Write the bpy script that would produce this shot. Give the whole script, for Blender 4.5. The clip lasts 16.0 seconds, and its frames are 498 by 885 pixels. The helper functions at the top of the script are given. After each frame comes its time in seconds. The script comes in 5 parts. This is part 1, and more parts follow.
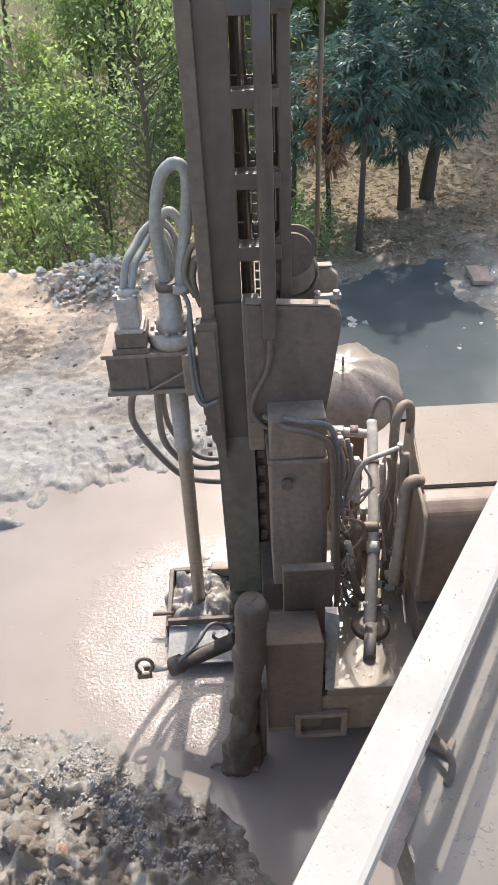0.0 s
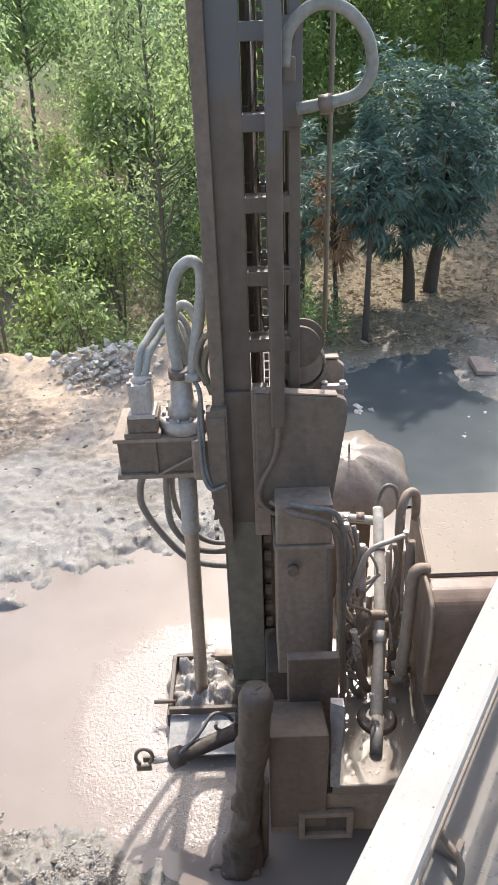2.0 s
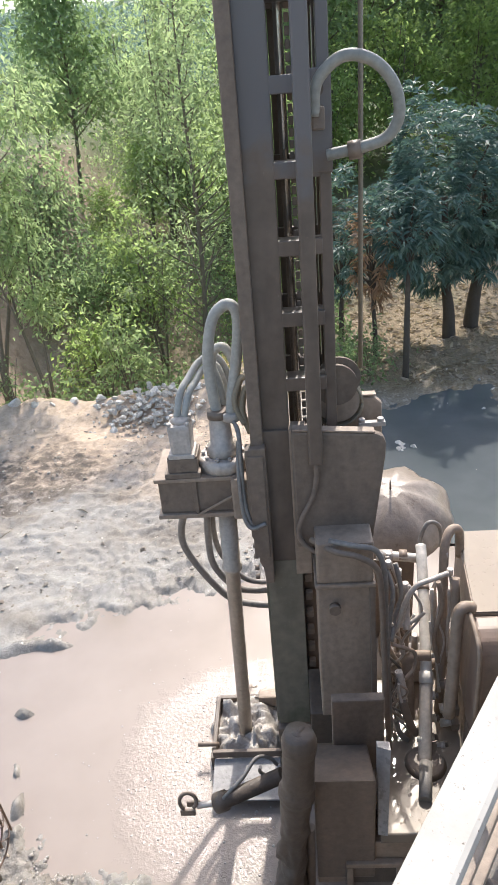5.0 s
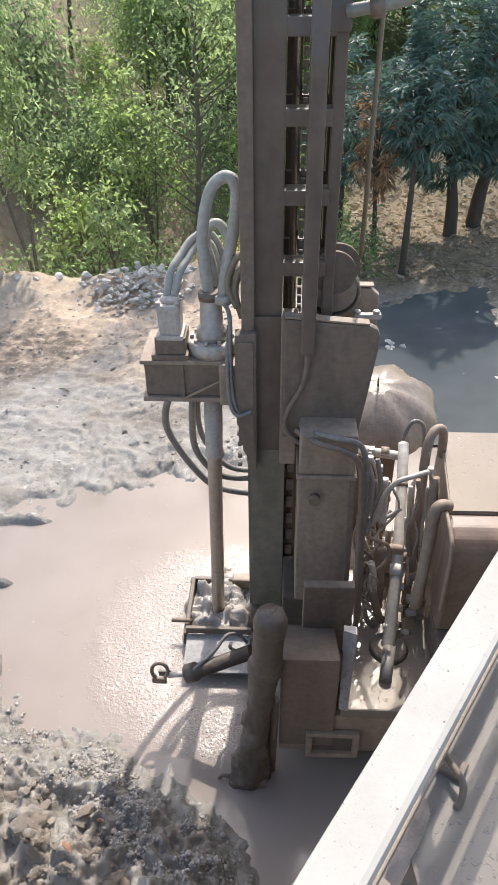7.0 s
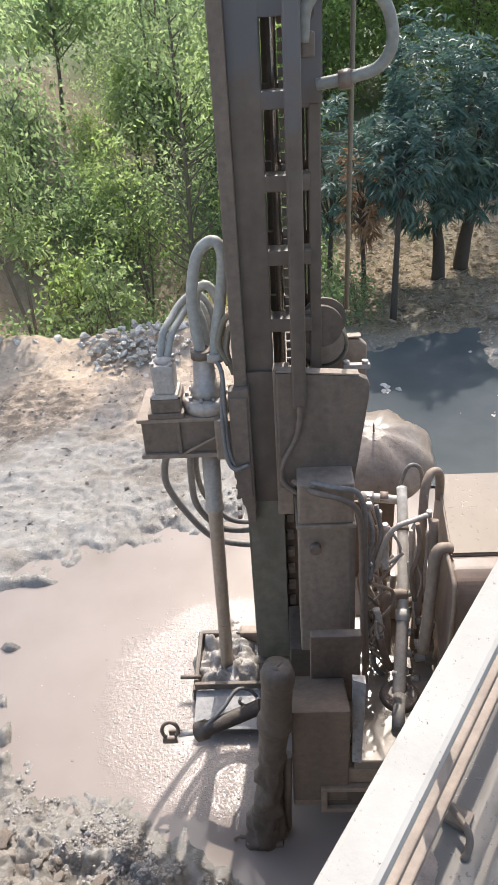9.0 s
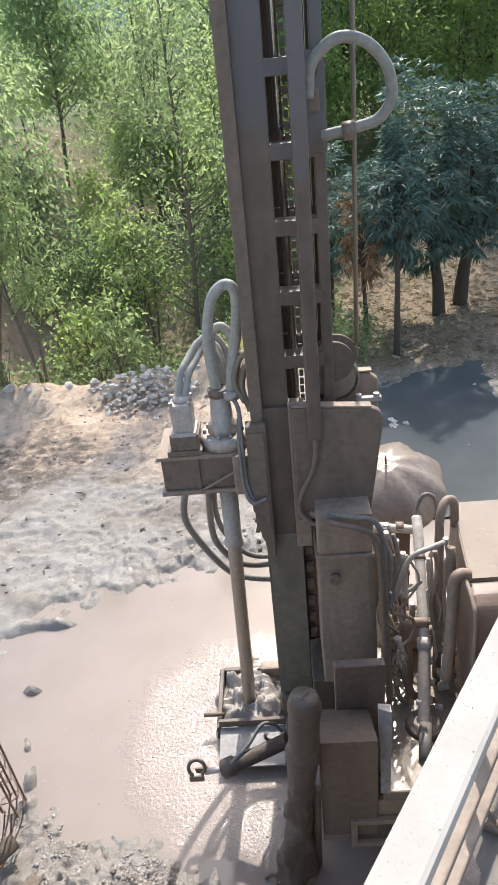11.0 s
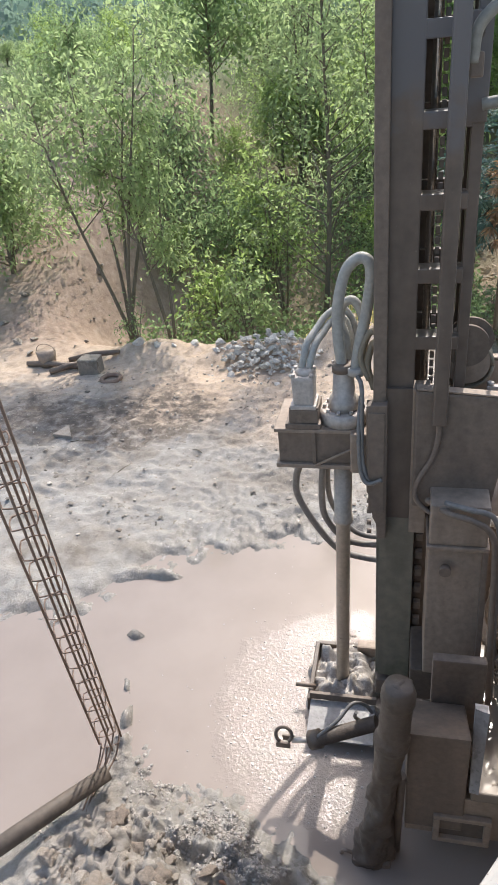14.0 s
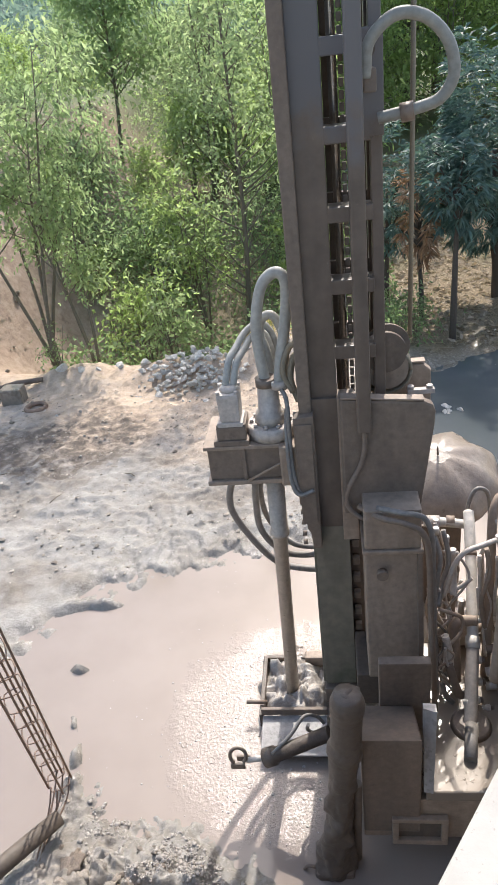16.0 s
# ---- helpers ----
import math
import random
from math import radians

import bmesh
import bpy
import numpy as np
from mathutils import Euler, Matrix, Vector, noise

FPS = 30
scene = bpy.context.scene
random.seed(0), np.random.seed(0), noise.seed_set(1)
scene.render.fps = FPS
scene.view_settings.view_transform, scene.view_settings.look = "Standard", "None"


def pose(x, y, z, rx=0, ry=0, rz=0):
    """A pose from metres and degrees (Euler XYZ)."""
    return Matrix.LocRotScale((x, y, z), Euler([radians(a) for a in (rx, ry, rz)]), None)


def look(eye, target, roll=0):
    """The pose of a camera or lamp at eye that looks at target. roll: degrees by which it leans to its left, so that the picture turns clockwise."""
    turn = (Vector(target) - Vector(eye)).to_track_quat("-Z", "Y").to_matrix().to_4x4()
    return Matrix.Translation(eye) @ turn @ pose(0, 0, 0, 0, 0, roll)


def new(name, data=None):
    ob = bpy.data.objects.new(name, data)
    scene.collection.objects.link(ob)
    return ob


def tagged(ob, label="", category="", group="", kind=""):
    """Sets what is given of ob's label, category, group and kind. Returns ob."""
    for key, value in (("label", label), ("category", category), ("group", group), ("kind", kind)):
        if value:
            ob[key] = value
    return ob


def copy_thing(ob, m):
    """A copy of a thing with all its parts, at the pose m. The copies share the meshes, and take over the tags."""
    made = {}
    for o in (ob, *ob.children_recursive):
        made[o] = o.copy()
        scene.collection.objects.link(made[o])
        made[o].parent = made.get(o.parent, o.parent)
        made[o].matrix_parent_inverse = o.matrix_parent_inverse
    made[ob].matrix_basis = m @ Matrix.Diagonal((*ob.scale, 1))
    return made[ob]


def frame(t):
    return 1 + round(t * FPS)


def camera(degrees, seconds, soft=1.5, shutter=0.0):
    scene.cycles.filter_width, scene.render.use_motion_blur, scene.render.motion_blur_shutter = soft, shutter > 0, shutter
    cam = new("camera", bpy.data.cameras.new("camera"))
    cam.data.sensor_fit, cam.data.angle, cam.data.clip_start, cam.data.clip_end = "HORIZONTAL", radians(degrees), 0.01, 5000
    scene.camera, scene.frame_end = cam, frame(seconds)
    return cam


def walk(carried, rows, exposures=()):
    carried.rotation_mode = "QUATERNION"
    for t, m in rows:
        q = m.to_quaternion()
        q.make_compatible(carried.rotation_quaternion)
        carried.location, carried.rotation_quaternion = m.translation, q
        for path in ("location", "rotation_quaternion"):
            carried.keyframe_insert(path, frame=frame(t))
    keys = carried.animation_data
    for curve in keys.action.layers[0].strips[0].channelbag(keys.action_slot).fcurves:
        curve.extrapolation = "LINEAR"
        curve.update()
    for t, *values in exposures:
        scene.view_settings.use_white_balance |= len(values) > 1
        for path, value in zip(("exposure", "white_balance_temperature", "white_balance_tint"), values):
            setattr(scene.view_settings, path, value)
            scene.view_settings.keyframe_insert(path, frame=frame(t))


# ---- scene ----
cam = camera(39.2, 16.0)
PATH = [
    (0, (0.008, 0.012, 4.499), (0.005, 1.609, 3.294), -3.1),
    (0.5, (0.006, -0.009, 4.522), (-0.047, 1.634, 3.383), -3.0),
    (1, (0.022, -0.025, 4.545), (-0.054, 1.65, 3.454), -3.8),
    (1.5, (0.019, -0.04, 4.553), (-0.103, 1.657, 3.501), -4.5),
    (2, (0.0, -0.033, 4.552), (-0.01, 1.694, 3.543), -2.2),
    (2.5, (0.008, -0.026, 4.517), (-0.001, 1.696, 3.499), -3.5),
    (3, (0.031, -0.044, 4.55), (-0.001, 1.72, 3.608), -5.5),
    (3.5, (0.04, -0.056, 4.56), (-0.022, 1.725, 3.652), -6.4),
    (4, (0.046, -0.068, 4.564), (-0.054, 1.728, 3.689), -6.8),
    (4.2, (0.045, -0.075, 4.569), (-0.08, 1.718, 3.691), -7.0),
    (6.3, (-0.002, -0.03, 4.521), (-0.075, 1.653, 3.443), -0.5),
    (6.5, (-0.005, -0.026, 4.513), (-0.073, 1.625, 3.385), -0.1),
    (7, (-0.001, -0.024, 4.497), (-0.087, 1.599, 3.331), -0.8),
    (7.5, (0.006, -0.039, 4.511), (-0.078, 1.591, 3.356), -1.0),
    (8, (0.057, -0.054, 4.531), (-0.01, 1.631, 3.456), -3.3),
    (8.5, (0.059, -0.055, 4.544), (-0.025, 1.642, 3.49), -3.4),
    (10.8, (-0.029, -0.14, 4.599), (-0.182, 1.605, 3.635), -6.1),
    (11, (-0.021, -0.18, 4.587), (-0.128, 1.577, 3.638), -5.9),
    (11.5, (-0.029, -0.177, 4.587), (-0.168, 1.571, 3.627), -5.7),
    (12, (-0.047, -0.149, 4.597), (-0.346, 1.566, 3.612), -6.6),
    (12.5, (-0.022, -0.101, 4.6), (-0.335, 1.571, 3.548), -5.3),
    (13, (-0.01, -0.073, 4.611), (-0.346, 1.619, 3.6), -5.8),
    (13.5, (-0.038, -0.115, 4.621), (-0.435, 1.559, 3.601), -5.3),
    (14, (-0.038, -0.124, 4.616), (-0.473, 1.549, 3.608), -5.7),
    (14.5, (-0.042, -0.114, 4.603), (-0.508, 1.596, 3.676), -5.7),
    (15, (-0.011, -0.109, 4.65), (-0.312, 1.679, 3.806), -9.1),
    (15.5, (-0.002, -0.09, 4.63), (-0.256, 1.659, 3.693), -8.3),
    (16, (-0.004, -0.082, 4.621), (-0.257, 1.637, 3.631), -7.2),
]
walk(cam, [(t, look(eye, target, roll)) for t, eye, target, roll in PATH],
     exposures=[(0, 0.05), (1.5, 0.05), (2.2, 0.14), (4.2, 0.18), (6.3, 0.04), (8.5, 0.03), (11.5, 0.03), (12, -0.12), (12.5, 0.07), (13, -0.01), (13.5, -0.05), (14, -0.11), (15, -0.07), (15.5, -0.02), (16, 0.06)])

# ---- light ----
SUN_EL, SUN_AZ = 50.5, 7.0          # degrees; azimuth from +y towards +x
world = bpy.data.worlds.new("sky")
scene.world = world
world.use_nodes = True
wn = world.node_tree
bg = wn.nodes["Background"]
sky = wn.nodes.new("ShaderNodeTexSky")
sky.sky_type, sky.sun_disc = "NISHITA", False
sky.sun_elevation, sky.sun_rotation = radians(SUN_EL), radians(SUN_AZ)
sky.dust_density, sky.air_density, sky.ozone_density = 3.0, 1.2, 1.0
wn.links.new(sky.outputs[0], bg.inputs[0])
bg.inputs[1].default_value = 0.28
sun_data = bpy.data.lights.new("sun", "SUN")
sun_data.energy, sun_data.angle, sun_data.color = 4.5, radians(0.6), (1.0, 0.95, 0.885)
sun = new("sun", sun_data)
sd = Vector((math.sin(radians(SUN_AZ)) * math.cos(radians(SUN_EL)), math.cos(radians(SUN_AZ)) * math.cos(radians(SUN_EL)), math.sin(radians(SUN_EL))))
sun.matrix_world = look(sd * 60, (0, 0, 0))


# ---- materials ----
def material(name, rough=0.7, metal=0.0, spec=0.5):
    m = bpy.data.materials.new(name)
    m.use_nodes = True
    nt = m.node_tree
    b = nt.nodes["Principled BSDF"]
    b.inputs["Roughness"].default_value, b.inputs["Metallic"].default_value = rough, metal
    b.inputs["Specular IOR Level"].default_value = spec
    return m, nt, b


def noise_node(nt, scale, detail=5, rough=0.6, space="Object"):
    co = nt.nodes.new("ShaderNodeTexCoord")
    n = nt.nodes.new("ShaderNodeTexNoise")
    n.inputs["Scale"].default_value, n.inputs["Detail"].default_value, n.inputs["Roughness"].default_value = scale, detail, rough
    nt.links.new(co.outputs[space], n.inputs["Vector"])
    return n.outputs["Fac"]


def ramp(nt, fac, stops):
    r = nt.nodes.new("ShaderNodeValToRGB")
    els = r.color_ramp.elements
    while len(els) < len(stops):
        els.new(0.5)
    for e, (p, c) in zip(els, stops):
        e.position, e.color = p, (*c, 1)
    nt.links.new(fac, r.inputs[0])
    return r.outputs[0]


def mixc(nt, fac, a, b, mode="MIX"):
    m = nt.nodes.new("ShaderNodeMix")
    m.data_type, m.blend_type = "RGBA", mode
    for sock, v in ((m.inputs[0], fac), (m.inputs[6], a), (m.inputs[7], b)):
        if hasattr(v, "is_output"):
            nt.links.new(v, sock)
        elif isinstance(v, (int, float)):
            sock.default_value = v
        else:
            sock.default_value = (*v, 1)
    return m.outputs[2]


def bumped(nt, b, height, strength, distance=0.02):
    n = nt.nodes.new("ShaderNodeBump")
    n.inputs["Strength"].default_value, n.inputs["Distance"].default_value = strength, distance
    nt.links.new(height, n.inputs["Height"])
    nt.links.new(n.outputs[0], b.inputs["Normal"])


def maths(nt, op, a, b=0.0, clamp=False):
    m = nt.nodes.new("ShaderNodeMath")
    m.operation, m.use_clamp = op, clamp
    for sock, v in zip(m.inputs, (a, b)):
        if hasattr(v, "is_output"):
            nt.links.new(v, sock)
        else:
            sock.default_value = v
    return m.outputs[0]


def coated(name, mud, under, cover=0.5, rough=0.55, bump=0.25, scale=6.0, splash=True, streaks=True, bare_above=None):
    """Painted or bare steel under a coat of dried and wet drilling mud."""
    m, nt, b = material(name, rough)
    big, fine = noise_node(nt, scale), noise_node(nt, scale * 4, 6, 0.6)
    mask = ramp(nt, big, [(max(0, 0.62 - cover), (0, 0, 0)), (min(1, 0.86 - cover), (1, 1, 1))])
    shade = ramp(nt, fine, [(0.3, tuple(c * 0.8 for c in mud)), (0.7, tuple(min(1, c * 1.15) for c in mud))])
    col = mixc(nt, mask, under, shade)
    co = nt.nodes.new("ShaderNodeTexCoord")
    mp = nt.nodes.new("ShaderNodeMapping")
    mp.inputs["Scale"].default_value = (1, 1, 0.16)
    nt.links.new(co.outputs["Object"], mp.inputs[0])
    runs = nt.nodes.new("ShaderNodeTexNoise")
    runs.inputs["Scale"].default_value, runs.inputs["Detail"].default_value = 9, 5
    nt.links.new(mp.outputs[0], runs.inputs["Vector"])
    if streaks:
        col = mixc(nt, 1.0, col, ramp(nt, runs.outputs["Fac"], [(0.34, (0.86, 0.855, 0.85)), (0.52, (1, 1, 1)), (0.7, (1.07, 1.06, 1.05))]), "MULTIPLY")
    if splash:
        dots = ramp(nt, noise_node(nt, scale * 22, 2, 0.5), [(0.73, (0, 0, 0)), (0.78, (0.7, 0.7, 0.7))])
        col = mixc(nt, dots, col, tuple(min(1, c * 1.5) for c in mud))
    if bare_above:
        sep = nt.nodes.new("ShaderNodeSeparateXYZ")
        nt.links.new(co.outputs["Object"], sep.inputs[0])
        edge_z = maths(nt, "ADD", sep.outputs["Z"], maths(nt, "MULTIPLY", maths(nt, "SUBTRACT", noise_node(nt, 5, 4, 0.6), 0.5), 0.7))
        clean = nt.nodes.new("ShaderNodeMapRange")
        clean.inputs[1].default_value, clean.inputs[2].default_value = bare_above - 0.09, bare_above + 0.09
        nt.links.new(edge_z, clean.inputs[0])
        col = mixc(nt, clean.outputs[0], col, (0.135, 0.124, 0.124))
    nt.links.new(col, b.inputs["Base Color"])
    r = nt.nodes.new("ShaderNodeMapRange")
    r.inputs[3].default_value, r.inputs[4].default_value = rough - 0.22, rough + 0.25
    nt.links.new(big, r.inputs[0])
    nt.links.new(r.outputs[0], b.inputs["Roughness"])
    bumped(nt, b, fine, bump, 0.012)
    return m


MUD = (0.315, 0.24, 0.182)
M_STEEL = coated("muddy_steel", MUD, (0.15, 0.125, 0.105), 0.55)
# dark mud of the jack; also carries the shade inside the mast
M_JACK = coated("dark_mud_and_inner_shade", (0.115, 0.088, 0.068), (0.06, 0.049, 0.04), 0.5, 0.5, 0.4, 8)
M_DARK = coated("dark_muddy_steel", (0.19, 0.143, 0.109), (0.068, 0.058, 0.048), 0.5)
M_MAST = coated("mast_steel", (0.146, 0.11, 0.086), (0.084, 0.074, 0.072), 0.5, 0.4, 0.12, 2.2, bare_above=4.22)
M_GREEN = coated("green_painted_steel", (0.20, 0.178, 0.135), (0.095, 0.112, 0.062), 0.4, 0.55, 0.18, 3.0)
M_LIGHT = coated("pale_mud_coat", (0.50, 0.44, 0.39), (0.26, 0.22, 0.19), 0.62, 0.42, 0.3, 9)
M_HOSE = coated("hose_rubber", (0.40, 0.385, 0.345), (0.22, 0.215, 0.2), 0.6, 0.5, 0.12, 7)
M_LOOP = coated("grey_mud_hose", (0.27, 0.265, 0.235), (0.17, 0.165, 0.15), 0.6, 0.5, 0.12, 7)
M_HOSED = coated("dark_hose_rubber", (0.22, 0.2, 0.18), (0.10, 0.092, 0.085), 0.45, 0.5, 0.12, 9)
M_PIPE = coated("grey_pipe", (0.50, 0.445, 0.395), (0.36, 0.33, 0.3), 0.6, 0.4, 0.15, 8)
M_PALE = coated("pale_plastic_pipe", (0.66, 0.61, 0.54), (0.5, 0.45, 0.39), 0.7, 0.4, 0.15, 6)
M_DRILL = coated("drill_pipe_steel", (0.47, 0.41, 0.35), (0.34, 0.30, 0.26), 0.5, 0.35, 0.1, 8)
M_RUST = coated("rusty_steel", (0.25, 0.17, 0.125), (0.14, 0.09, 0.068), 0.5, 0.75, 0.3, 30)
M_CHROME, _, _b = material("worn_rod", 0.25, 0.9)
_b.inputs["Base Color"].default_value = (0.62, 0.6, 0.56, 1)
M_WHITE, nt, b = material("chipped_white_paint", 0.62, 0, 0.2)
dust = ramp(nt, noise_node(nt, 7, 6, 0.65), [(0.3, (0.36, 0.335, 0.295)), (0.55, (0.425, 0.40, 0.36)), (0.75, (0.45, 0.43, 0.39))])
chips = ramp(nt, noise_node(nt, 75, 3, 0.55), [(0.27, (1, 1, 1)), (0.31, (0, 0, 0))])
grit = ramp(nt, noise_node(nt, 190, 2, 0.5), [(0.26, (0.7, 0.7, 0.7)), (0.33, (0, 0, 0))])
nt.links.new(mixc(nt, grit, mixc(nt, chips, dust, (0.17, 0.145, 0.12)), (0.30, 0.26, 0.22)), b.inputs["Base Color"])
bumped(nt, b, noise_node(nt, 60, 4, 0.6), 0.15, 0.004)
M_FABRIC = coated("wet_umbrella_fabric", (0.27, 0.22, 0.178), (0.225, 0.185, 0.15), 0.6, 0.32, 0.35, 5, True, False)
M_CABLE = coated("steel_cable", (0.25, 0.21, 0.15), (0.12, 0.11, 0.08), 0.5, 0.5, 0.3, 40)
M_PLATE = coated("wet_grey_plate", (0.30, 0.285, 0.275), (0.2, 0.19, 0.185), 0.5, 0.3, 0.15, 7)

# standing drilling mud
def mud_water(name, col, col2, disturbed, beads=42, lift=0.14):
    m, nt, b = material(name, 0.1, 0, 0.5)
    big = noise_node(nt, 0.9, 4, 0.55)
    nt.links.new(ramp(nt, big, [(0.35, col), (0.65, col2)]), b.inputs["Base Color"])
    fine = noise_node(nt, 40 if disturbed else 37, 3, 0.65)
    wave = noise_node(nt, 5, 2, 0.5)
    if disturbed:
        co = nt.nodes.new("ShaderNodeTexCoord")
        d = nt.nodes.new("ShaderNodeVectorMath")
        d.operation = "DISTANCE"
        d.inputs[1].default_value = (-0.45, 3.56, 0)
        nt.links.new(co.outputs["Object"], d.inputs[0])
        near = nt.nodes.new("ShaderNodeMapRange")
        near.inputs[1].default_value, near.inputs[2].default_value = 1.04, 0.86
        jit = maths(nt, "ADD", d.outputs["Value"], maths(nt, "MULTIPLY", maths(nt, "SUBTRACT", noise_node(nt, 3.5, 6, 0.7), 0.5), 0.8))
        nt.links.new(jit, near.inputs[0])
        h = maths(nt, "ADD", maths(nt, "MULTIPLY", fine, maths(nt, "ADD", maths(nt, "MULTIPLY", near.outputs[0], 1.0), 0.012)), maths(nt, "MULTIPLY", wave, 0.06))
        bumped(nt, b, h, 1.0, 0.006)
        r = nt.nodes.new("ShaderNodeMapRange")
        r.inputs[3].default_value, r.inputs[4].default_value = 0.08, 0.09
        nt.links.new(near.outputs[0], r.inputs[0])
        nt.links.new(r.outputs[0], b.inputs["Roughness"])
    else:
        drops = ramp(nt, noise_node(nt, beads, 2, 0.5), [(0.64, (0, 0, 0)), (0.73, (1, 1, 1))])
        bumped(nt, b, maths(nt, "ADD", maths(nt, "ADD", wave, maths(nt, "MULTIPLY", fine, 0.1)), maths(nt, "MULTIPLY", drops, 2.0)), lift, 0.01)
    return m


M_POOL = mud_water("drilling_mud_pool", (0.268, 0.22, 0.188), (0.312, 0.26, 0.224), True)
M_WETMUD = coated("wet_mud", (0.37, 0.335, 0.30), (0.27, 0.24, 0.21), 0.5, 0.32, 0.5, 12)
M_FLOOD = mud_water("thin_flooding_mud", (0.225, 0.182, 0.138), (0.272, 0.222, 0.174), False, 34, 0.2)
M_FLOOR = mud_water("wet_muddy_concrete", (0.17, 0.152, 0.132), (0.27, 0.238, 0.20), False, 62, 0.28)
# pool mud again, with reflected sky and shade mixed into a bluish grey
M_CHANNEL = mud_water("sky_tinted_mud_water", (0.085, 0.096, 0.10), (0.112, 0.122, 0.126), False, 42, 0.08)
M_CHANNEL.node_tree.nodes["Principled BSDF"].inputs["Specular IOR Level"].default_value = 0.9

# earth: tan soil, grey clay, reddish slope and leaf litter by the "zone" attributes
M_GROUND, nt, b = material("earth", 0.85)
def attr(nt, name):
    a = nt.nodes.new("ShaderNodeAttribute")
    a.attribute_name = name
    return a.outputs["Fac"]
big, mid, fine = noise_node(nt, 0.7), noise_node(nt, 6, 6, 0.7), noise_node(nt, 45, 5, 0.7)
clay = ramp(nt, mid, [(0.3, (0.255, 0.232, 0.205)), (0.5, (0.325, 0.302, 0.273)), (0.72, (0.39, 0.367, 0.338))])
tan = ramp(nt, mid, [(0.3, (0.36, 0.275, 0.20)), (0.5, (0.53, 0.405, 0.30)), (0.72, (0.62, 0.50, 0.39))])
red = ramp(nt, mid, [(0.3, (0.235, 0.165, 0.122)), (0.55, (0.365, 0.27, 0.208)), (0.75, (0.45, 0.355, 0.28))])
litter = ramp(nt, fine, [(0.32, (0.09, 0.065, 0.04)), (0.5, (0.25, 0.19, 0.12)), (0.7, (0.46, 0.37, 0.26))])
green = ramp(nt, mid, [(0.3, (0.05, 0.075, 0.025)), (0.6, (0.10, 0.125, 0.045)), (0.8, (0.2, 0.17, 0.1))])
patch = ramp(nt, noise_node(nt, 1.1, 6, 0.68), [(0.38, (0.66, 0.62, 0.58)), (0.50, (0.92, 0.91, 0.90)), (0.64, (1.05, 1.07, 1.09))])
clay = mixc(nt, 1.0, clay, patch, "MULTIPLY")
col = mixc(nt, attr(nt, "tan"), clay, tan)
col = mixc(nt, attr(nt, "red"), col, red)
col = mixc(nt, attr(nt, "litter"), col, litter)
col = mixc(nt, attr(nt, "green"), col, green)
spots = ramp(nt, fine, [(0.28, (0.74, 0.72, 0.70)), (0.42, (1, 1, 1)), (0.68, (1.05, 1.05, 1.04))])
col = mixc(nt, 1.0, col, spots, "MULTIPLY")
# broad darker brown patch, mottled by the middle noise
dark_patch = maths(nt, "MULTIPLY", attr(nt, "dark_patch"), ramp(nt, mid, [(0.42, (1, 1, 1)), (0.66, (0.15, 0.15, 0.15))]))
col = mixc(nt, dark_patch, col, (0.13, 0.105, 0.085))
col = mixc(nt, maths(nt, "MULTIPLY", attr(nt, "wet"), 0.8), col, (0.78, 0.775, 0.76), "MULTIPLY")
nt.links.new(col, b.inputs["Base Color"])
wet = maths(nt, "MULTIPLY", attr(nt, "wet"), ramp(nt, noise_node(nt, 9, 5, 0.7), [(0.48, (1, 1, 1)), (0.72, (0.4, 0.4, 0.4))]))
r = nt.nodes.new("ShaderNodeMapRange")
r.inputs[3].default_value, r.inputs[4].default_value = 0.92, 0.13
nt.links.new(wet, r.inputs[0])
nt.links.new(r.outputs[0], b.inputs["Roughness"])
bumped(nt, b, maths(nt, "ADD", maths(nt, "MULTIPLY", fine, 0.45), mid), 0.5, 0.045)


def rock_mat(name, a, c, rough=0.85):
    m, nt, b = material(name, rough)
    inf = nt.nodes.new("ShaderNodeObjectInfo")
    v = ramp(nt, inf.outputs["Random"], [(0, a), (1, c)])
    n = ramp(nt, noise_node(nt, 9, 6, 0.7), [(0.3, (0.6, 0.6, 0.6)), (0.7, (1.15, 1.15, 1.15))])
    nt.links.new(mixc(nt, 1.0, v, n, "MULTIPLY"), b.inputs["Base Color"])
    bumped(nt, b, noise_node(nt, 25, 6, 0.7), 0.6, 0.03)
    return m


M_STONE = rock_mat("grey_stone", (0.60, 0.55, 0.485), (0.86, 0.80, 0.72))
M_CLOD = rock_mat("mud_clod", (0.27, 0.215, 0.17), (0.46, 0.40, 0.335), 0.5)
M_CRUMB, nt, b = material("earth_crumb", 0.85)
geo = nt.nodes.new("ShaderNodeNewGeometry")
nt.links.new(ramp(nt, geo.outputs["Random Per Island"], [(0, (0.22, 0.18, 0.145)), (0.5, (0.38, 0.33, 0.275)), (1, (0.58, 0.52, 0.45))]), b.inputs["Base Color"])
M_BRICK = rock_mat("broken_brick", (0.42, 0.20, 0.12), (0.5, 0.28, 0.18))
M_EARTHY = rock_mat("reddish_mortar", (0.46, 0.35, 0.28), (0.5, 0.38, 0.3))
M_BARK = coated("bark", (0.17, 0.145, 0.105), (0.095, 0.08, 0.06), 0.5, 0.85, 0.6, 9, False)
M_BARK_DARK = coated("dark_bark", (0.085, 0.068, 0.052), (0.045, 0.036, 0.028), 0.5, 0.85, 0.6, 9, False)
M_EARTHY_DARK = rock_mat("dark_crust", (0.24, 0.205, 0.17), (0.40, 0.355, 0.30))
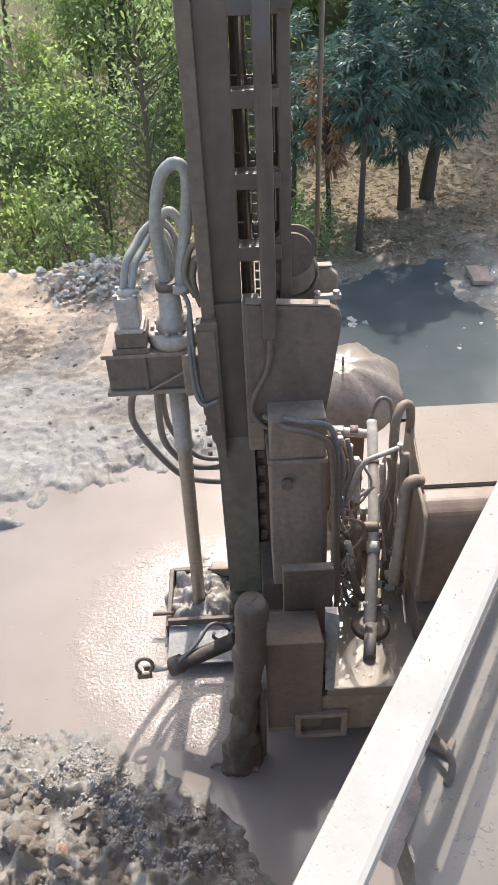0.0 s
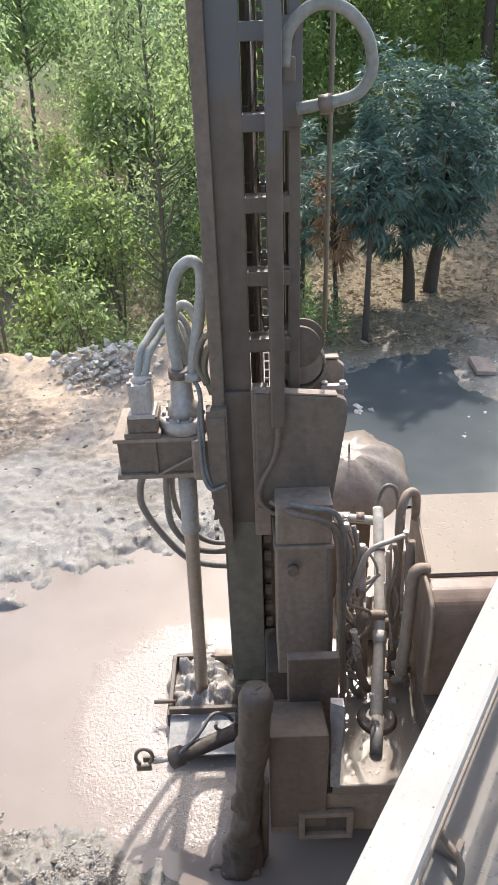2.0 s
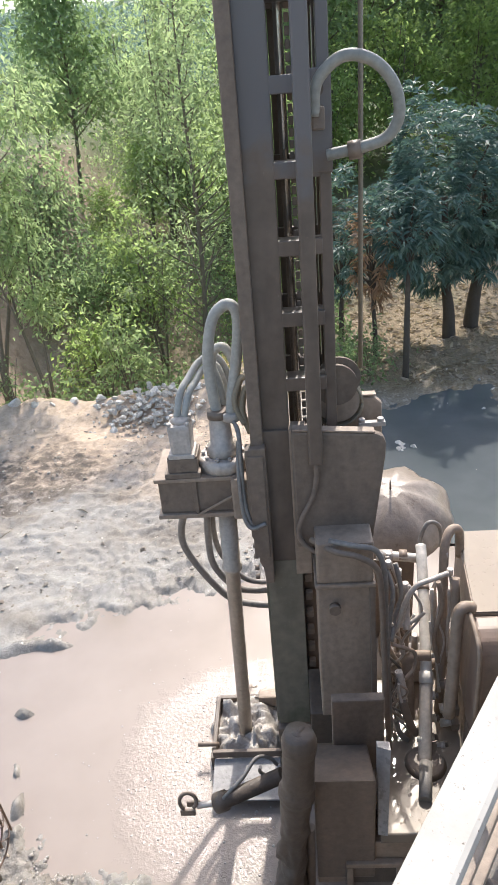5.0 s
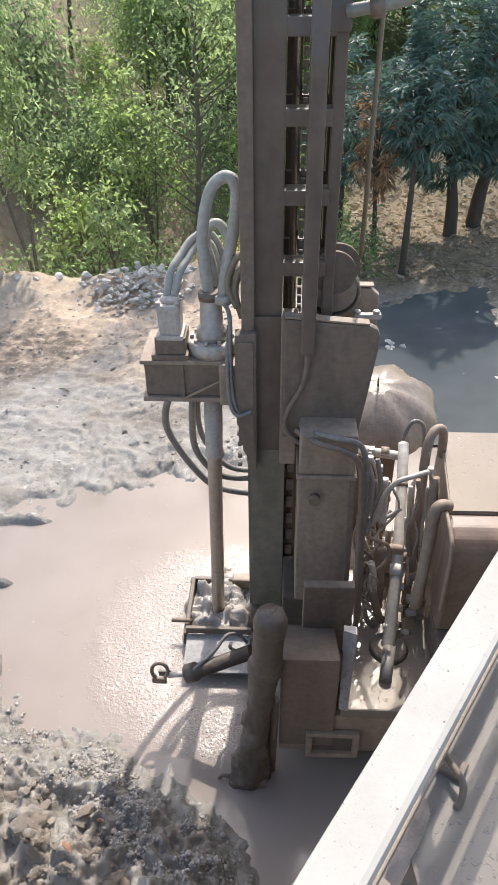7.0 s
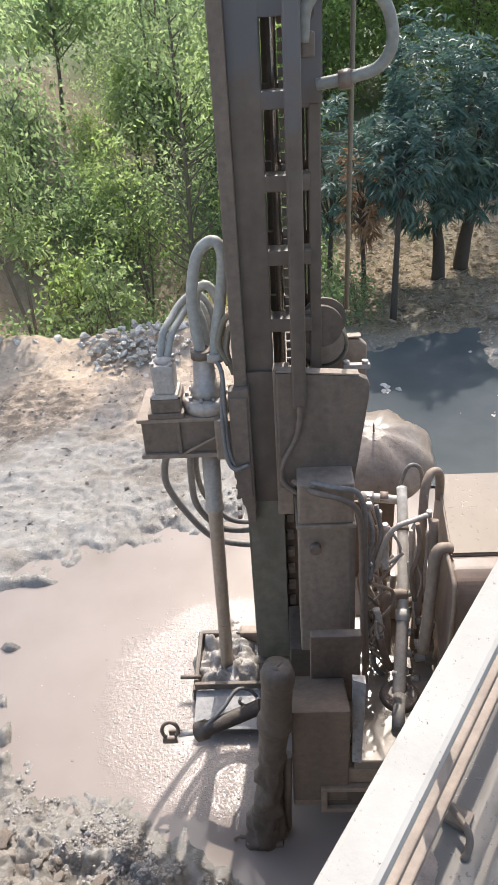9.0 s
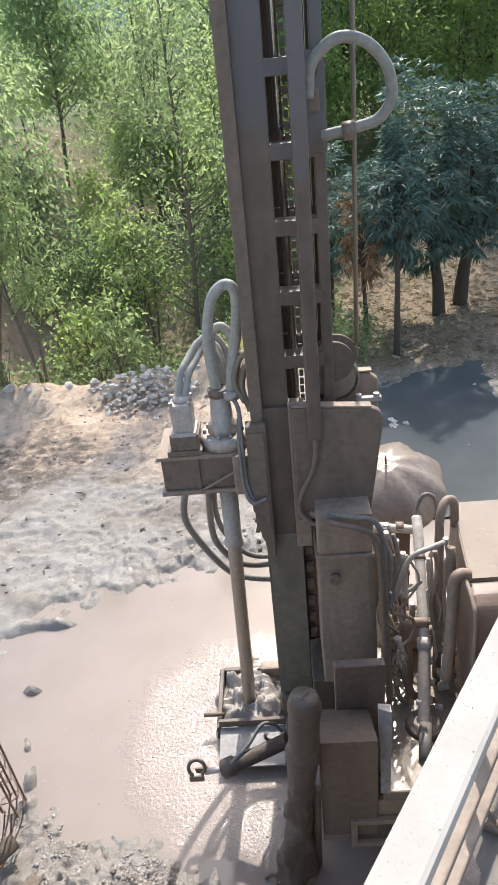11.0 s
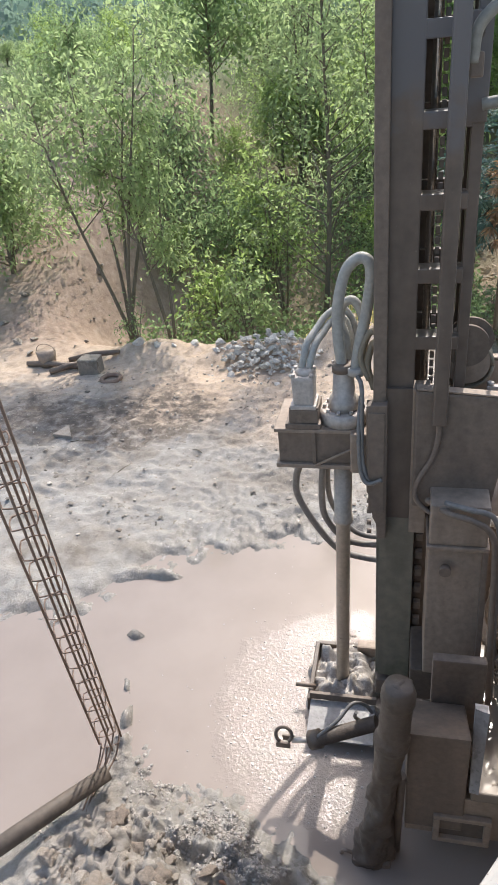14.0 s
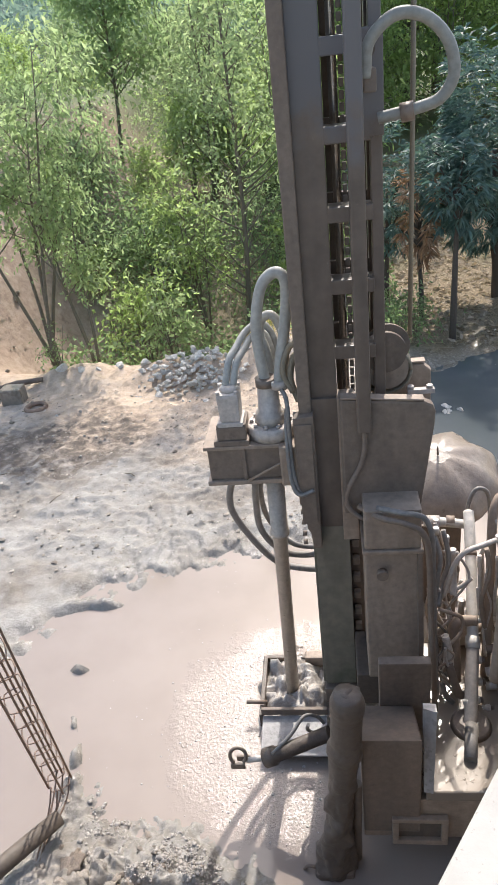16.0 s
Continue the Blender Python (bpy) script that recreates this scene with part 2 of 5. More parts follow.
M_TANK = coated("brown_tank_paint", (0.25, 0.18, 0.14), (0.19, 0.125, 0.095), 0.5, 0.4, 0.1, 3)
# dark wet pole; also stands for the shade in holes and socket
M_POLE = coated("wet_pole_and_hollow_shade", (0.12, 0.095, 0.075), (0.06, 0.05, 0.042), 0.5, 0.6, 0.2, 5)
M_CONC = coated("wet_concrete", (0.24, 0.205, 0.17), (0.14, 0.128, 0.115), 0.5, 0.3, 0.35, 4)


def leaf_mat(name, a, c, trans=0.45, rough=0.5):
    m = bpy.data.materials.new(name)
    m.use_nodes = True
    nt = m.node_tree
    b = nt.nodes["Principled BSDF"]
    g = nt.nodes.new("ShaderNodeNewGeometry")
    col = ramp(nt, g.outputs["Random Per Island"], [(0, a), (0.85, c), (1, tuple(min(1, x * 1.5) for x in c))])
    nt.links.new(col, b.inputs["Base Color"])
    b.inputs["Roughness"].default_value = rough
    t = nt.nodes.new("ShaderNodeBsdfTranslucent")
    nt.links.new(mixc(nt, 0.7, col, tuple(x * y for x, y in zip(c, (2.75, 2.75, 2.15)))), t.inputs[0])
    mx = nt.nodes.new("ShaderNodeMixShader")
    mx.inputs[0].default_value = trans
    nt.links.new(b.outputs[0], mx.inputs[1])
    nt.links.new(t.outputs[0], mx.inputs[2])
    nt.links.new(mx.outputs[0], nt.nodes["Material Output"].inputs[0])
    return m


L_LIGHT = leaf_mat("light_green_leaf", (0.106, 0.15, 0.084), (0.206, 0.26, 0.152), 0.68)
L_BRIGHT = leaf_mat("yellow_green_leaf", (0.112, 0.168, 0.062), (0.215, 0.28, 0.118), 0.66)
L_MID = leaf_mat("mid_green_leaf", (0.078, 0.125, 0.07), (0.165, 0.225, 0.125), 0.65)
L_MANGO = leaf_mat("dark_mango_leaf", (0.036, 0.082, 0.07), (0.09, 0.15, 0.134), 0.25, 0.48)
L_DEAD = leaf_mat("dead_brown_leaf", (0.15, 0.085, 0.055), (0.29, 0.19, 0.125), 0.3, 0.7)
# distance haze is put into this colour: bluer than the near leaves
L_FAR = leaf_mat("haze_tinted_leaf", (0.08, 0.135, 0.125), (0.14, 0.20, 0.19), 0.4, 0.8)
L_LITTER = leaf_mat("fallen_leaf", (0.15, 0.115, 0.085), (0.37, 0.305, 0.235), 0.2, 0.75)
L_GRASS = leaf_mat("dry_grass", (0.25, 0.22, 0.1), (0.45, 0.38, 0.2), 0.4)


# ---- mesh helpers ----
def fast_mesh(name, verts, quads):
    me = bpy.data.meshes.new(name)
    v, q = np.asarray(verts, dtype=np.float32), np.asarray(quads, dtype=np.int32)
    k = q.shape[1]
    me.vertices.add(len(v))
    me.vertices.foreach_set("co", v.ravel())
    me.loops.add(q.size)
    me.loops.foreach_set("vertex_index", q.ravel())
    me.polygons.add(len(q))
    me.polygons.foreach_set("loop_start", np.arange(0, q.size, k, dtype=np.int32))
    me.update(calc_edges=True)
    return me


def thing(name, label, category, group="", kind="", at=(0, 0, 0)):
    e = new(name)
    e.empty_display_size = 0.1
    e.location = at
    return tagged(e, label, category, group, kind)


def part(name, bm, mat, parent=None, label="", smooth=False):
    if isinstance(bm, bpy.types.Mesh):
        me = bm
    else:
        me = bpy.data.meshes.new(name)
        bm.to_mesh(me)
        bm.free()
    if not me.materials:
        me.materials.append(mat)
    if smooth:
        me.polygons.foreach_set("use_smooth", [True] * len(me.polygons))
    ob = new(name, me)
    if parent:
        ob.parent = parent
        if parent.parent is None and parent.type == "EMPTY":
            ob.matrix_parent_inverse = Matrix.Translation(parent.location).inverted()
    return tagged(ob, label)


def box(x0, x1, y0, y1, z0, z1, bevel=0.006, bm=None):
    """A box with rounded edges."""
    b = bmesh.new()
    bmesh.ops.create_cube(b, size=1, matrix=Matrix.Translation(((x0 + x1) / 2, (y0 + y1) / 2, (z0 + z1) / 2)) @ Matrix.Diagonal((x1 - x0, y1 - y0, z1 - z0, 1)))
    if bevel:
        bmesh.ops.bevel(b, geom=b.edges[:], offset=bevel, segments=2, affect="EDGES", profile=0.6)
    return joined(bm, b)


def joined(bm, b):
    if bm is None:
        return b
    tmp = bpy.data.meshes.new("tmp")
    b.to_mesh(tmp)
    b.free()
    bm.from_mesh(tmp)
    bpy.data.meshes.remove(tmp)
    return bm


def curve(points, n=8):
    """Points along a smooth curve through the given ones."""
    p = [Vector(q) for q in points]
    p = [p[0] * 2 - p[1]] + p + [p[-1] * 2 - p[-2]]
    out = []
    for i in range(1, len(p) - 2):
        for k in range(n):
            t = k / n
            a, b_, c, d = p[i - 1], p[i], p[i + 1], p[i + 2]
            out.append(0.5 * ((2 * b_) + (c - a) * t + (2 * a - 5 * b_ + 4 * c - d) * t * t + (3 * b_ - a - 3 * c + d) * t ** 3))
    out.append(p[-2])
    return out


def tube(points, r, seg=12, bm=None, caps=True):
    """A round bar or hose along points; r is one radius or one for each point."""
    bm = bm or bmesh.new()
    pts = [Vector(p) for p in points]
    rs = r if isinstance(r, (list, tuple)) else [r] * len(pts)
    side = None
    rings = []
    for i, p in enumerate(pts):
        d = (pts[min(i + 1, len(pts) - 1)] - pts[max(i - 1, 0)]).normalized()
        if side is None:
            side = d.orthogonal().normalized()
        side = (side - d * side.dot(d)).normalized()
        up = d.cross(side)
        rings.append([bm.verts.new(p + (side * math.cos(a) + up * math.sin(a)) * rs[i]) for a in (2 * math.pi * k / seg for k in range(seg))])
    for a, b_ in zip(rings, rings[1:]):
        for k in range(seg):
            f = bm.faces.new((a[k], a[(k + 1) % seg], b_[(k + 1) % seg], b_[k]))
            f.smooth = True
    if caps:
        bm.faces.new(rings[0][::-1])
        bm.faces.new(rings[-1])
    return bm


def hose(points, r, seg=12, n=8, bm=None):
    return tube(curve(points, n), r, seg, bm)


def prism(poly, y0, y1, bevel=0.008, axis="y", bm=None):
    """A plate: a polygon in the x-z plane (or x-y with axis z, y-z with axis x) with thickness."""
    b = bmesh.new()
    put = {"y": lambda u, v, w: (u, w, v), "z": lambda u, v, w: (u, v, w), "x": lambda u, v, w: (w, u, v)}[axis]
    lo, hi = [b.verts.new(put(u, v, y0)) for u, v in poly], [b.verts.new(put(u, v, y1)) for u, v in poly]
    n = len(poly)
    b.faces.new(lo)
    b.faces.new(hi[::-1])
    for k in range(n):
        b.faces.new((lo[k], hi[k], hi[(k + 1) % n], lo[(k + 1) % n]))
    bmesh.ops.recalc_face_normals(b, faces=b.faces[:])
    if bevel:
        bmesh.ops.bevel(b, geom=b.edges[:], offset=bevel, segments=2, affect="EDGES", profile=0.6)
    return joined(bm, b)


def bolts(bm, places, d, r=0.012, h=0.012):
    for p in places:
        p = Vector(p)
        tube([p, p + Vector(d) * h], r, 6, bm)
    return bm


# value noise on arrays
_tab = np.random.RandomState(5).rand(256, 256)


def vnoise(x, y, octaves=4, gain=0.5):
    tot, amp, s = 0, 1.0, 0
    for o in range(octaves):
        xi, yi = np.floor(x).astype(int), np.floor(y).astype(int)
        fx, fy = x - xi, y - yi
        fx, fy = fx * fx * (3 - 2 * fx), fy * fy * (3 - 2 * fy)
        g = lambda i, j: _tab[(xi + i) % 256, (yi + j) % 256]
        tot = tot + amp * ((g(0, 0) * (1 - fx) + g(1, 0) * fx) * (1 - fy) + (g(0, 1) * (1 - fx) + g(1, 1) * fx) * fy)
        s, amp, x, y = s + amp, amp * gain, x * 2.03 + 17.1, y * 2.03 + 5.3
    return tot / s


def sm(a, b_, x):
    t = np.clip((x - a) / (b_ - a), 0, 1)
    return t * t * (3 - 2 * t)


def bump2(x, y, cx, cy, rx, ry):
    return np.exp(-(((x - cx) / rx) ** 2 + ((y - cy) / ry) ** 2))


# ---- ground ----
FAR = ([-9, -3.8, -3.26, -2.8, -2.6, -2.22, -1.8, -1.26, -0.9, -0.33, 0.8], [4.0, 4.17, 4.31, 4.5, 5.0, 5.22, 5.26, 5.53, 5.49, 5.64, 5.6])
NEAR = ([-9, -2.6, -2.33, -2.11, -1.63, -1.16, -0.82, -0.45, -0.23, 0.0, 0.25, 0.8], [1.0, 2.0, 2.5, 3.0, 2.77, 2.54, 2.3, 2.12, 1.92, 1.6, 1.3, 1.2])


def pool_depth(x, y):
    s = np.minimum(np.interp(x, *FAR) - y, y - np.interp(x, *NEAR))
    s = np.minimum(s, np.minimum(x + 7.5, 3.2 - x))
    return s + (vnoise(x * 3.1, y * 3.1, 5, 0.65) - 0.5) * 0.5


def channel_depth(x, y):
    edge = np.interp(y, [4, 6.6, 7.4, 8, 9.4, 11], [7.5, 6.5, 4.9, 3.7, 3.5, 3.7])
    far = np.interp(x, [0.4, 1.14, 1.62, 2.5, 3.3, 4, 7], [9.4, 9.9, 10.3, 10.85, 11.0, 10.4, 8.0])
    s = np.minimum(np.minimum(edge - x, far - y), np.minimum(x - 0.5, y - 4.6))
    return s + (vnoise(x * 2.2 + 40, y * 2.2, 5, 0.65) - 0.5) * 0.6


def height(x, y):
    x, y = np.asarray(x, float), np.asarray(y, float)
    near = 1 - sm(30, 60, np.hypot(x, y))
    h = 0.07 + (0.10 * (vnoise(x * 1.1, y * 1.1) - 0.5) + 0.06 * (vnoise(x * 5, y * 5, 3) - 0.5) + 0.03 * (vnoise(x * 14, y * 14, 2) - 0.5)) * near
    h = h - 0.2 * sm(-0.57, 0.9, pool_depth(x, y)) - 0.15 * sm(-0.15, 0.8, channel_depth(x, y))
    h = h + (0.6 + 0.8 * vnoise(x * 9, y * 9, 3)) * (0.17 * bump2(x, y, -2.38, 4.88, 0.24, 0.06) + 0.10 * bump2(x + 0.38 * (y - 3.4), y, -2.2, 3.4, 0.075, 0.34) * sm(0.3, 0.62, vnoise(x * 16, y * 12 + 5, 3)) * 1.6 + 0.19 * bump2(x, y, -2.36, 4.08, 0.13, 0.06))
    h = h + 0.2 * (vnoise(x * 6, y * 6, 5, 0.68) - 0.52) * bump2(pool_depth(x, y), x * 0, 0.02, 0, 0.26, 1) * (y > 2.6)
    lump = vnoise(x * 4.5 + 9, y * 4.5, 4, 0.6)
    pile = np.clip(bump2(x, y, -1.5, 1.7, 0.75, 0.7) + 0.8 * bump2(x, y, -0.55, 1.45, 0.5, 0.5), 0, 1)
    h = h + (0.34 * lump + 0.04) * pile + 0.3 * (vnoise(x * 8, y * 8, 4, 0.6) - 0.43) * sm(0.1, 0.5, pile) + 0.1 * (vnoise(x * 27, y * 27, 3, 0.6) - 0.5) * sm(0.03, 0.4, pile)
    ruts = np.abs(vnoise(x * 1.7 + 3, y * 2.6, 3) - 0.5)
    h = h + 0.16 * (0.12 - np.minimum(ruts, 0.12)) * 1.6 * sm(5.4, 6, y) * (1 - sm(8.5, 10, y)) * (x < 0.5)
    flat = sm(5.2, 5.8, y) * (1 - sm(9, 10, y)) * (x < 1)
    h = h + flat * (0.07 * np.abs(vnoise(x * 3.4, y * 4.2 + 8, 5, 0.65) - 0.5) + 0.12 * np.maximum(vnoise(x * 9 + 3, y * 9, 4, 0.65) - 0.54, 0))
    rim = bump2(x * 0, y, 0, 10.15, 1, 0.38) * sm(-5.2, -4.4, x) * (1 - sm(-0.6, 0.6, x))
    h = h + rim * (0.16 + 0.3 * (vnoise(x * 3, y * 3) - 0.3))
    gully = sm(-7, -5.3, x) * (1 - sm(-0.2, 1.2, x))
    h = h - 1.1 * sm(10.4, 12.4, y) * (1 - sm(13.5, 18, y)) * gully
    h = h + 0.9 * bump2(x, y, -0.9, 11.8, 0.7, 1.4) * (y > 9)
    h = h + 1.7 * sm(9.6, 16.5, y) * (1 - sm(-7.2, -5.2, x))
    h = h + 1.6 * sm(12.5, 24, y) + 0.05 * np.clip(y - 24, 0, 70) + 0.12 * np.clip(y - 10, 0, 12) * (x > 0) * sm(0, 2, x) * 0.3
    h = h + (19 + 5 * (vnoise(x * 0.02, y * 0.02) - 0.5)) * sm(90, 260, y)
    return h


def widened(cuts, lo, hi, grow):
    """Grid lines: (from, to, step) stretches, then ever wider steps out to lo and hi."""
    mid = np.concatenate([np.arange(a, b_, d) for a, b_, d in cuts])
    up, dn = [mid[-1]], [mid[0]]
    d = cuts[-1][2]
    while up[-1] < hi:
        d *= grow
        up.append(up[-1] + d)
    d = cuts[0][2]
    while dn[-1] > lo:
        d *= grow
        dn.append(dn[-1] - d)
    return np.concatenate([dn[:0:-1], mid, up[1:]])


xs = widened([(-4.6, -2.4, 0.04), (-2.4, -0.2, 0.017), (-0.2, 3.4, 0.05)], -1500, 1500, 1.07)
ys = widened([(0.9, 3.0, 0.017), (3.0, 5.2, 0.045), (5.2, 8.6, 0.03)], -60, 1800, 1.05)
gx, gy = np.meshgrid(xs, ys)
gz = height(gx, gy)
nx, ny = len(xs), len(ys)
idx = np.arange(nx * ny).reshape(ny, nx)
quads = np.stack([idx[:-1, :-1], idx[:-1, 1:], idx[1:, 1:], idx[1:, :-1]], -1).reshape(-1, 4)
gme = fast_mesh("ground", np.stack([gx, gy, gz], -1).reshape(-1, 3), quads)
gme.materials.append(M_GROUND)
gme.polygons.foreach_set("use_smooth", [True] * len(gme.polygons))
n1 = vnoise(gx * 0.9, gy * 0.9, 4)
pd, cd = pool_depth(gx, gy), channel_depth(gx, gy)
zones = {
    "tan": sm(6.2, 8.6, gy + (n1 - 0.5) * 3.5 + 0.25 * gx) * (1 - sm(-0.5, 1.0, gx)) * 0.9 + 0.85 * bump2(gx, gy, -3.3, 9.2, 0.9, 0.8) + 0.2 * bump2(gx, gy, -1.6, 1.4, 0.7, 0.55),
    "red": sm(9.8, 11, gy + (n1 - 0.5)) * (1 - sm(-6.5, -4.5, gx)),
    "litter": np.maximum(sm(9.5, 10.6, gy + (n1 - 0.5) * 1.2) * sm(0.2, 1.4, gx) * (1 - 0.8 * sm(3.0, 3.8, gx) * (1 - sm(10.6, 11.6, gy))), 0.8 * sm(11, 12.5, gy) * sm(-6, -4.5, gx)),
    "green": sm(14, 24, gy + (n1 - 0.5) * 14) * (1 - 0.9 * bump2(gx, gy, -6, 21.5, 2.2, 3.5)),
    "wet": np.clip(sm(-0.9, -0.05, np.maximum(pd, cd)) + 0.5 * bump2(gx, gy, -3, 5.9, 2, 0.5) + 0.9 * bump2(gx, gy, -1.2, 2.0, 0.7, 0.5), 0, 1),
    "dark_patch": sm(0.33, 0.75, bump2(gx, gy, -4.1, 7.9, 2.0, 1.05) + 0.9 * (n1 - 0.5)),
}
for key, val in zones.items():
    gme.attributes.new(key, "FLOAT", "POINT").data.foreach_set("value", np.clip(val, 0, 1).astype(np.float32).ravel())
tagged(new("ground", gme), "muddy grey clay and tan earth with ruts, rising to a reddish slope", "ground", kind="structure")

for name, lab, mat, (x0, x1, y0, y1) in (
        ("water", "flat beige pool of drilling mud, rippled beside the drill pipe", M_POOL, (-8, 2.4, 0.9, 6.2)),
        ("water", "still muddy water standing below the mango trees, coloured grey for reflected sky", M_CHANNEL, (0.3, 8, 6.25, 11.6))):
    w = bmesh.new()
    bmesh.ops.create_grid(w, x_segments=24, y_segments=16, size=0.5, matrix=Matrix.Translation(((x0 + x1) / 2, (y0 + y1) / 2, 0)) @ Matrix.Diagonal((x1 - x0, y1 - y0, 1, 1)))
    tagged(part(name, w, mat), lab, "water", kind="structure")

# ---- the floor that the camera stands on, with its handrail ----
RU, RN = Vector((0.551, 0.834, 0)), Vector((0.834, -0.551, 0))
RM = Matrix(((RU.x, RN.x, 0, 0.023), (RU.y, RN.y, 0, 0.325), (0, 0, 1, 0), (0, 0, 0, 1)))   # s along the rail, n inwards, z up


def railed(bm):
    bmesh.ops.transform(bm, matrix=RM, verts=bm.verts[:])
    bmesh.ops.recalc_face_normals(bm, faces=bm.faces[:])
    return bm


edge = []
for k in range(81):
    s = -4 + k * 0.1
    edge.append((s, -0.05 + 0.012 * noise.noise((s * 9, 3, 0)) + 0.15 * math.exp(-((s - 0.42) / 0.12) ** 2) + 0.05 * math.exp(-((s + 0.3) / 0.2) ** 2)))
slab = prism(edge + [(4, 4.5), (-4, 4.5)], 2.52, 2.7, 0, "z")
tagged(part("floor", railed(slab), M_FLOOR), "concrete floor slab covered in wet mud with a ragged edge under the handrail", "floor", kind="structure")
tagged(part("wall_under_floor", railed(box(-4, 4, 0.3, 0.5, -0.4, 2.515, 0)), M_CONC), "plain concrete wall carrying the floor slab", "wall", kind="structure")
rail = thing("handrail", "chipped white painted steel handrail along the slab edge", "railing", at=(0.3, 0.75, 2.7))
part("top_rail", railed(box(-3.9, 3.9, 0.0, 0.07, 3.616, 3.65, 0.009)), M_WHITE, rail)
for zb_ in (2.80, 2.985, 3.15):
    part("lower_bar", railed(box(-3.9, 3.9, -0.052, -0.017, zb_ - 0.016, zb_ + 0.016, 0.005)), M_WHITE if zb_ > 3.1 else M_STEEL, rail)
for s in (-2.8, -1.0, 0.8, 2.5):
    p = part("post", railed(prism([(0.002, 3.614), (0.03, 3.614), (-0.128, 2.56), (-0.165, 2.56)], s - 0.022, s + 0.022, 0.003, "x")), M_WHITE, rail, "muddy raking post")
    part("anchor", railed(hose([(s + 0.05, -0.12, 2.70), (s + 0.02, -0.05, 2.745), (s - 0.01, 0.01, 2.75), (s - 0.035, 0.045, 2.745), (s - 0.06, 0.055, 2.72), (s - 0.075, 0.05, 2.702)], 0.01, 8)), M_DARK, p, "dark bent steel anchor")
    part("anchor_plate", railed(box(s - 0.012, s + 0.045, -0.11, 0.035, 2.702, 2.716, 0.003)), M_DARK, p)
mortar = bmesh.new()
bmesh.ops.create_grid(mortar, x_segments=22, y_segments=22, size=0.5)
for v in mortar.verts:
    r2 = (v.co.x ** 2 + v.co.y ** 2) * 4
    v.co = Vector((0.59 + 0.24 * v.co.x, -0.035 + 0.10 * v.co.y, 2.694 + 0.03 * max(0, 1 - r2) ** 0.5 + 0.008 * noise.noise((v.co.x * 5, v.co.y * 4, 1))))
tagged(part("mortar_patch", railed(mortar), M_EARTHY, smooth=True), "low patch of dry reddish mortar on the wet floor", "mortar")

# ---- drill rig ----
rig = thing("drill_rig", "mud-covered truck-mounted water well drill rig standing in a pool of mud", "drill rig", at=(0.3, 3.5, 0))
TOP = 7.4
mast = part("mast", box(-0.155, 0.005, 3.6, 4.02, 0.38, TOP, 0.008), M_MAST, rig, "tall brown muddy steel mast")
part("mast_flange", box(-0.225, -0.15, 3.55, 3.62, 2.70, TOP, 0.008), M_DARK, mast, "pale muddy flange")
part("mast_flange", box(-0.205, -0.158, 3.62, 3.70, 0.36, 2.68, 0.006), M_GREEN, mast)
part("green_cover", box(-0.185, 0.037, 3.572, 3.598, 0.40, 1.86, 0.003), M_GREEN, mast, "green painted cover plate")
part("cover", box(-0.185, 0.037, 3.572, 3.598, 1.861, 2.78, 0.003), M_MAST, mast)
part("chord", box(0.225, 0.285, 3.62, 3.70, 2.55, TOP, 0.008), M_MAST, mast)
part("chord", box(0.225, 0.285, 3.95, 4.02, 0.5, TOP, 0.006), M_MAST, mast)
# web darkened and strip added to colour in the mast's inner shade
part("chord_web", box(0.25, 0.262, 3.702, 3.948, 2.55, TOP, 0.002), M_JACK, mast, "web plate between the chords, darkened for the shade inside the mast")
part("inner_shade_strip", box(0.008, 0.045, 4.0, 4.016, 2.5, TOP, 0.003), M_JACK, mast)
part("hinge_block", box(0.0, 0.1, 3.53, 3.655, 1.78, 2.80, 0.006), M_STEEL, mast)
stand = part("standpipe", box(0.106, 0.185, 3.385, 3.435, 2.64, TOP, 0.012), M_MAST, mast, "square standpipe up the mast")
for k in range(12):
    z = 3.05 + 0.378 * k
    part("rung", box(0.0, 0.232, 3.6, 3.72, z - 0.04, z + 0.04, 0.006), M_MAST, mast)
    # rear rungs in the darker coat, as the shaded side of the mast
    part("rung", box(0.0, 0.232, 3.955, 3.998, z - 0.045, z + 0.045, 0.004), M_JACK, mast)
    part("gusset", prism([(0.195, z + 0.05), (0.24, z + 0.05), (0.24, z - 0.16), (0.225, z - 0.06)], 3.63, 3.65, 0), M_MAST, mast)
part("feed_rod", tube([(0.06, 3.82, 2.3), (0.06, 3.82, TOP)], 0.024, 12), M_CHROME, mast, "bright feed cylinder rod")
part("feed_rod", tube([(0.2, 3.86, 2.3), (0.2, 3.86, TOP)], 0.016, 12), M_CHROME, mast)
chain = bmesh.new()
for k in range(90):
    box(0.088, 0.112, 3.75, 3.775, 2.4 + k * 0.055, 2.44 + k * 0.055, 0.004, chain)
part("feed_chain", chain, M_DARK, mast)
# dark fill added behind the slot and below the column, as shade
part("slot_shade_backing", box(0.006, 0.135, 3.66, 4.0, 0.3, 2.5, 0.004), M_JACK, mast)
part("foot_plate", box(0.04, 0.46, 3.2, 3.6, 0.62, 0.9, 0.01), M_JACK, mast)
for k in range(6):
    part("rack_tooth", box(0.05, 0.097, 3.61, 3.655, 0.9 + k * 0.15, 0.96 + k * 0.15, 0.006), M_DARK, mast)
part("bracket_plate", prism([(0.012, 2.835), (0.485, 2.795), (0.527, 2.775), (0.545, 2.73), (0.54, 2.64), (0.468, 2.05), (0.012, 2.05)], 3.44, 3.50, 0.016), M_DARK, mast, "broad muddy bracket plate")
